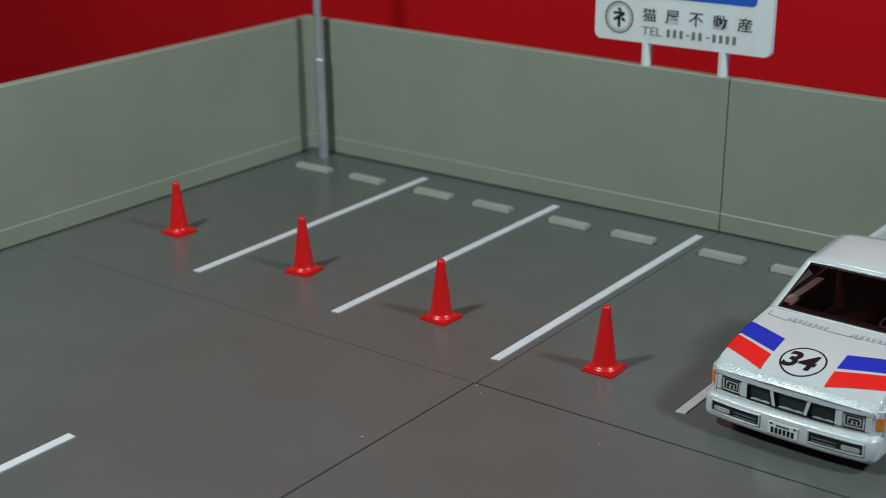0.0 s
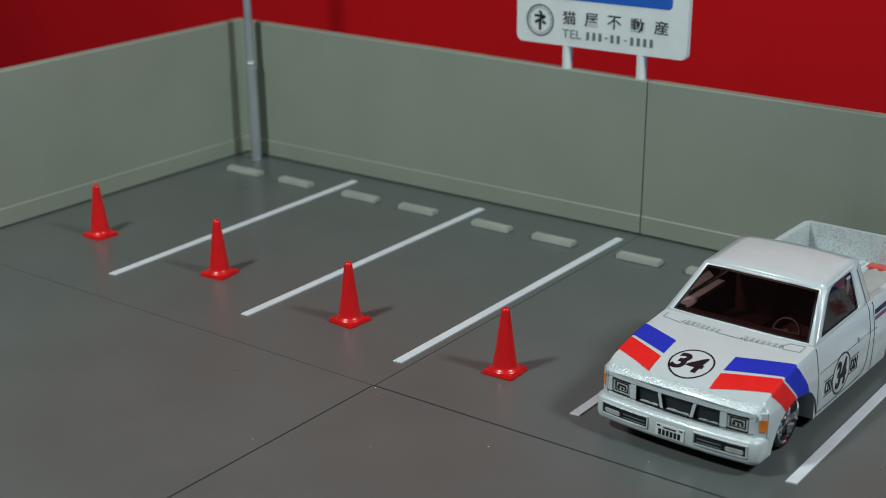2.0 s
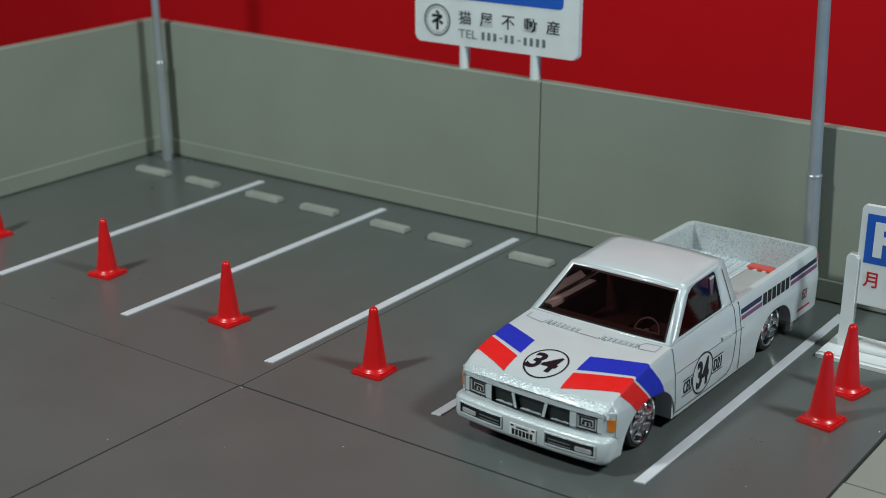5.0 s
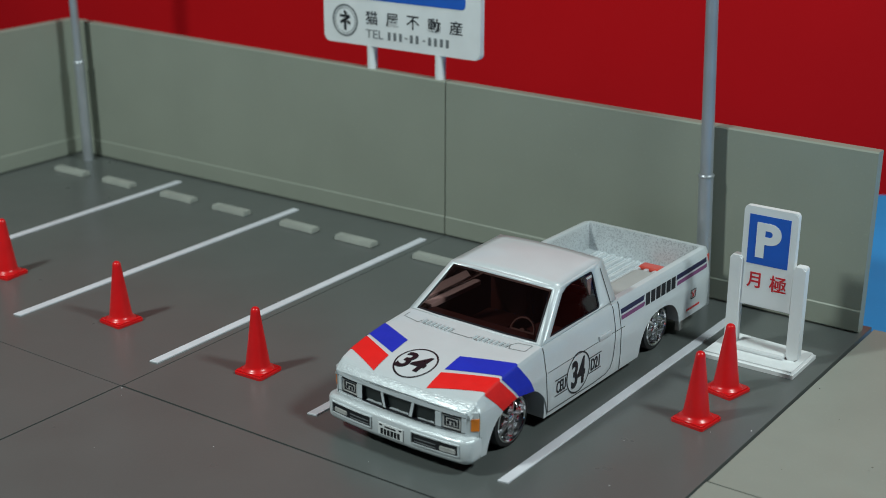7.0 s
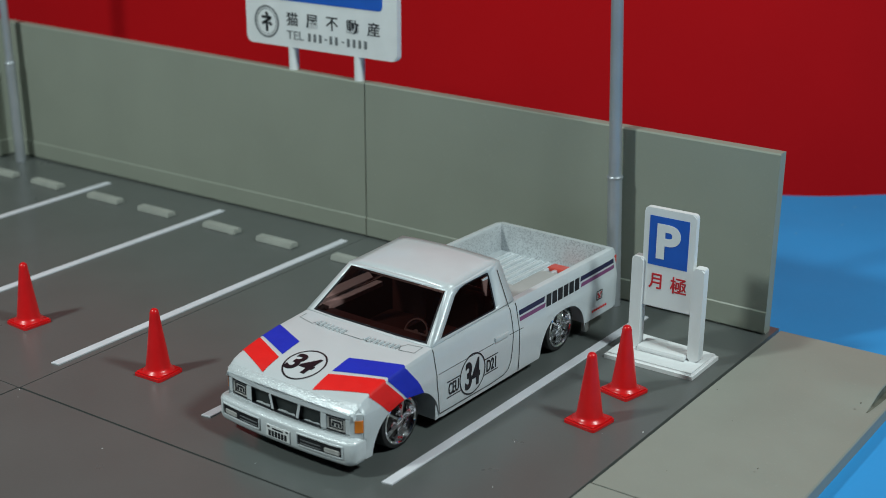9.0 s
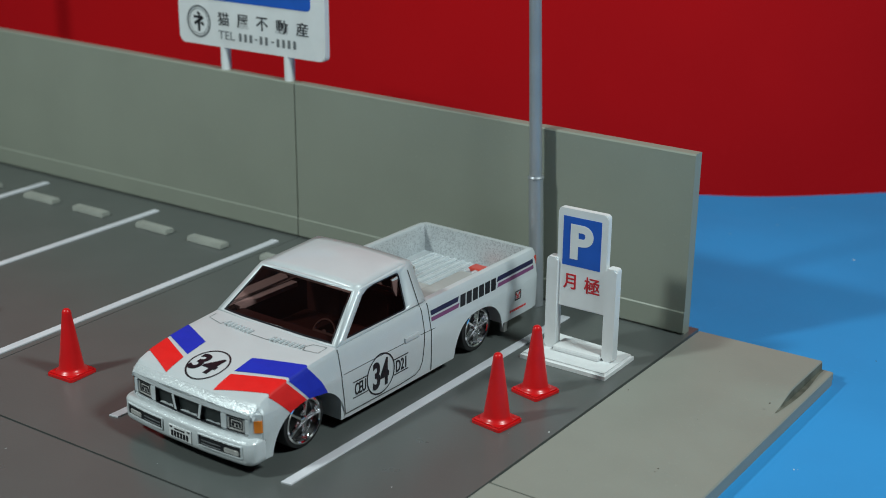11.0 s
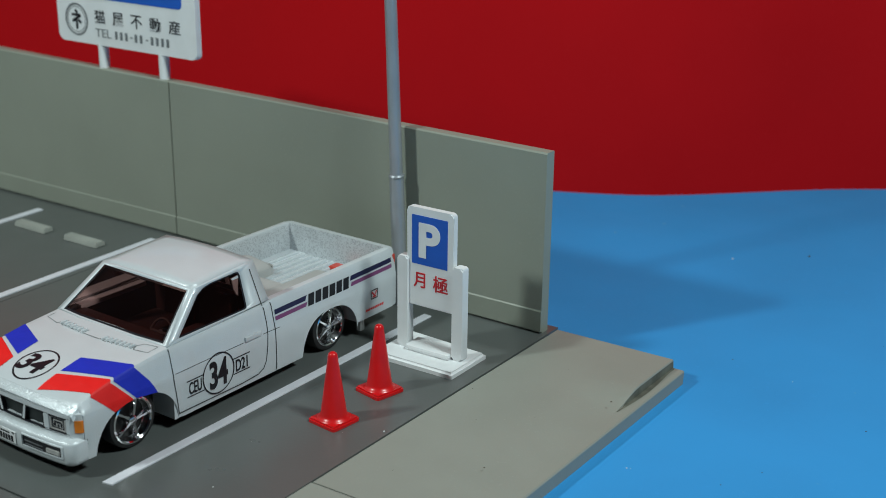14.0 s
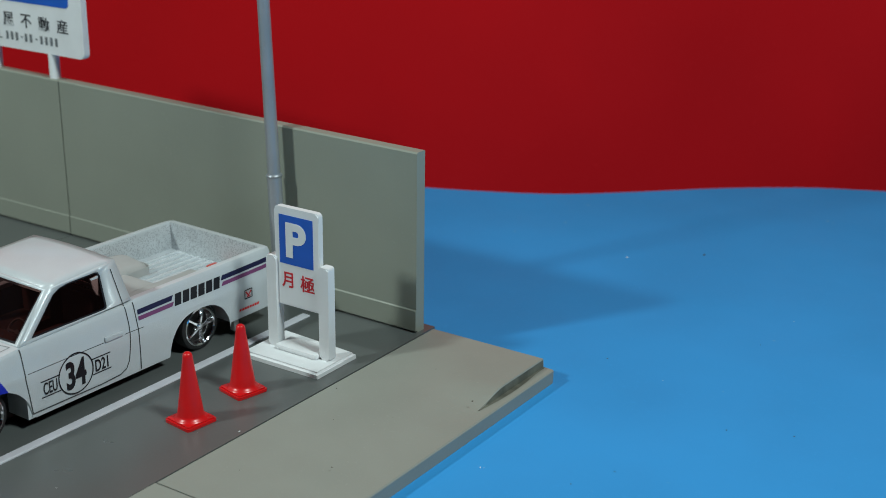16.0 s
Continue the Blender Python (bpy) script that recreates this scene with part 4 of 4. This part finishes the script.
HX, HY = -0.045, -2.135
ring_on(lambda u, v: (HX + u, HY + v, crown(HX + u, HY + v) + 0.004), 0.240, 0.222, DECAL_INK, "roundel_ring")
SIDE_Y, SIDE_Z = -0.548, 0.440
for s in (1, -1):
    ring_on(lambda u, v: (s * (side_x(SIDE_Y + u, SIDE_Z + v) + 0.004), SIDE_Y + u, SIDE_Z + v), 0.240, 0.224, DECAL_INK, "roundel_ring")


def decal_text(name, text, height, width, wrap, mat, shear=0.0, bold=0.0, heavy=0.0):
    """Printed characters wrapped onto the body by wrap(u, v)."""
    ob = lettering(name, text, 0, 0, height, 0, mat, truck, width=width, shear=shear, bold=bold, at=Matrix.Identity(4), heavy=heavy)
    for v in ob.data.vertices:
        lift = v.co.z / K
        at = Vector(wrap(v.co.x / K, v.co.y / K))
        v.co = (at + Vector((at.x / abs(at.x), 0, 0)) * lift if abs(at.x) > 0.85 else at + Vector((0, 0, lift))) * K
    return ob


tilt = math.tan(radians(8))
decal_text("race_number", "34", 0.262, 0.330, lambda u, v: (HX + u + 0.14 * (v - 0.13), HY + v, crown(HX + u, HY + v) + 0.005), DECAL_INK, bold=0.026)
for s in (1, -1):
    wrap = lambda cy, cz: (lambda u, v: (s * (side_x(cy + s * u, cz + v) + 0.005), cy + s * u, cz + v))
    decal_text("race_number", "34", 0.325, 0.268, wrap(SIDE_Y, SIDE_Z), DECAL_INK, bold=0.028)
    for txt, cy, cz in (("CEU", -0.895, 0.415), ("D21", -0.195, 0.430)):
        decal_text("race_class", txt, 0.138, 0.180, wrap(cy if s > 0 else 2 * SIDE_Y - cy, cz), DECAL_INK, bold=0.006)
    bm = bmesh.new()
    for y0, y1, z in ((-1.015, -0.765, 0.505), (-1.015, -0.765, 0.322), (-0.325, -0.065, 0.522), (-0.325, -0.065, 0.338)):
        side_strip(bm, [(y0, z), (y1, z)], 0.013, 0.004, s)
    part("class_rules", bm, DECAL_INK, truck)
    for name, mat, z0, z1 in (("navy_band", DECAL_NAVY, 0.818, 0.876), ("mauve_band", DECAL_MAUVE, 0.748, 0.796)):
        bm = bmesh.new()
        side_patch(bm, [(0.385, z0 - 0.006), (0.90, z0), (0.935, z1), (0.385, z1 - 0.006)], s=s)
        side_patch(bm, [(1.705, z0), (2.52, z0 + 0.010), (2.52, z1 + 0.010), (1.735, z1)], s=s)
        part(name, bm, mat, truck)
    bm = bmesh.new()
    for k in range(6):
        y = 0.948 + 0.126 * k
        side_patch(bm, [(y - 0.012, 0.738), (y + 0.090, 0.738), (y + 0.120, 0.878), (y + 0.018, 0.878)], s=s, cuts=3)
    part("maker_bars", bm, DECAL_INK, truck)
    bm = bmesh.new()
    side_strip(bm, [(2.08, 0.465), (2.08, 0.575), (2.205, 0.575), (2.205, 0.465), (2.08, 0.465)], 0.016, 0.004, s)
    part("sponsor_square", bm, DECAL_INK, truck)
    bm = bmesh.new()
    side_strip(bm, [(2.098, 0.555), (2.143, 0.500), (2.188, 0.555)], 0.026, 0.004, s)
    side_strip(bm, [(2.110, 0.488), (2.176, 0.488)], 0.018, 0.004, s)
    part("sponsor_mark", bm, SIGN_RED, truck)
    bm = bmesh.new()
    for k in range(8):
        y = 1.975 + 0.045 * k
        side_patch(bm, [(y, 0.325), (y + 0.034, 0.327), (y + 0.038, 0.357), (y + 0.004, 0.355)], s=s, cuts=2)
    part("sponsor_bars", bm, DECAL_RED, truck)

# bonnet vents at the foot of the windscreen
bm = bmesh.new()
for x0 in (-0.50, 0.20):
    for k in range(7):
        x = x0 + k * 0.062
        y = -1.385 - 0.055 * (1 - (x / 0.6) ** 2)
        z = crown(x, y)
        box(x - 0.009, x + 0.009, y - 0.045, y + 0.045, z - 0.01, z + 0.024, 0.006, 1, bm=bm)
part("bonnet_vents", bm, PAINT, truck, "small moulded vent ribs")
bm = bmesh.new()


def hood_line(bm, pts, w=0.005):
    for (xa, ya), (xb, yb) in zip(pts, pts[1:]):
        d = math.hypot(xb - xa, yb - ya)
        nx, ny = -(yb - ya) / d * w, (xb - xa) / d * w
        n = max(1, int(d / 0.06))
        for k in range(n):
            p, q = k / n, (k + 1) / n
            quad_ = [(xa + (xb - xa) * p + nx, ya + (yb - ya) * p + ny), (xa + (xb - xa) * q + nx, ya + (yb - ya) * q + ny),
                     (xa + (xb - xa) * q - nx, ya + (yb - ya) * q - ny), (xa + (xb - xa) * p - nx, ya + (yb - ya) * p - ny)]
            bm.faces.new([bm.verts.new((x, y, crown(x, y) + 0.003)) for x, y in quad_])


for x0 in (-0.50, 0.20):
    for k in range(7):
        x = x0 + k * 0.062 + 0.018
        y = -1.385 - 0.055 * (1 - (x / 0.6) ** 2)
        hood_line(bm, [(x, y - 0.05), (x + 0.012, y + 0.045)], 0.005)
    hood_line(bm, [(x0 - 0.02, -1.345 - 0.05 * (1 - ((x0 - 0.02) / 0.6) ** 2)), (x0 - 0.02, -1.42 - 0.05 * (1 - ((x0 - 0.02) / 0.6) ** 2)), (x0 + 0.06, -1.44 - 0.05 * (1 - ((x0 + 0.06) / 0.6) ** 2))], 0.004)
hood_line(bm, [(-0.80, -1.28), (-0.80, -1.385), (-0.56, -1.45), (-0.53, -1.37)])
hood_line(bm, [(-0.10, -1.475), (0.16, -1.475), (0.19, -1.40)])
hood_line(bm, [(0.60, -1.36), (0.63, -1.43), (0.80, -1.385), (0.80, -1.24), (0.64, -1.28), (0.60, -1.36)])
part("bonnet_lines", bm, FAINT_LINE, truck)
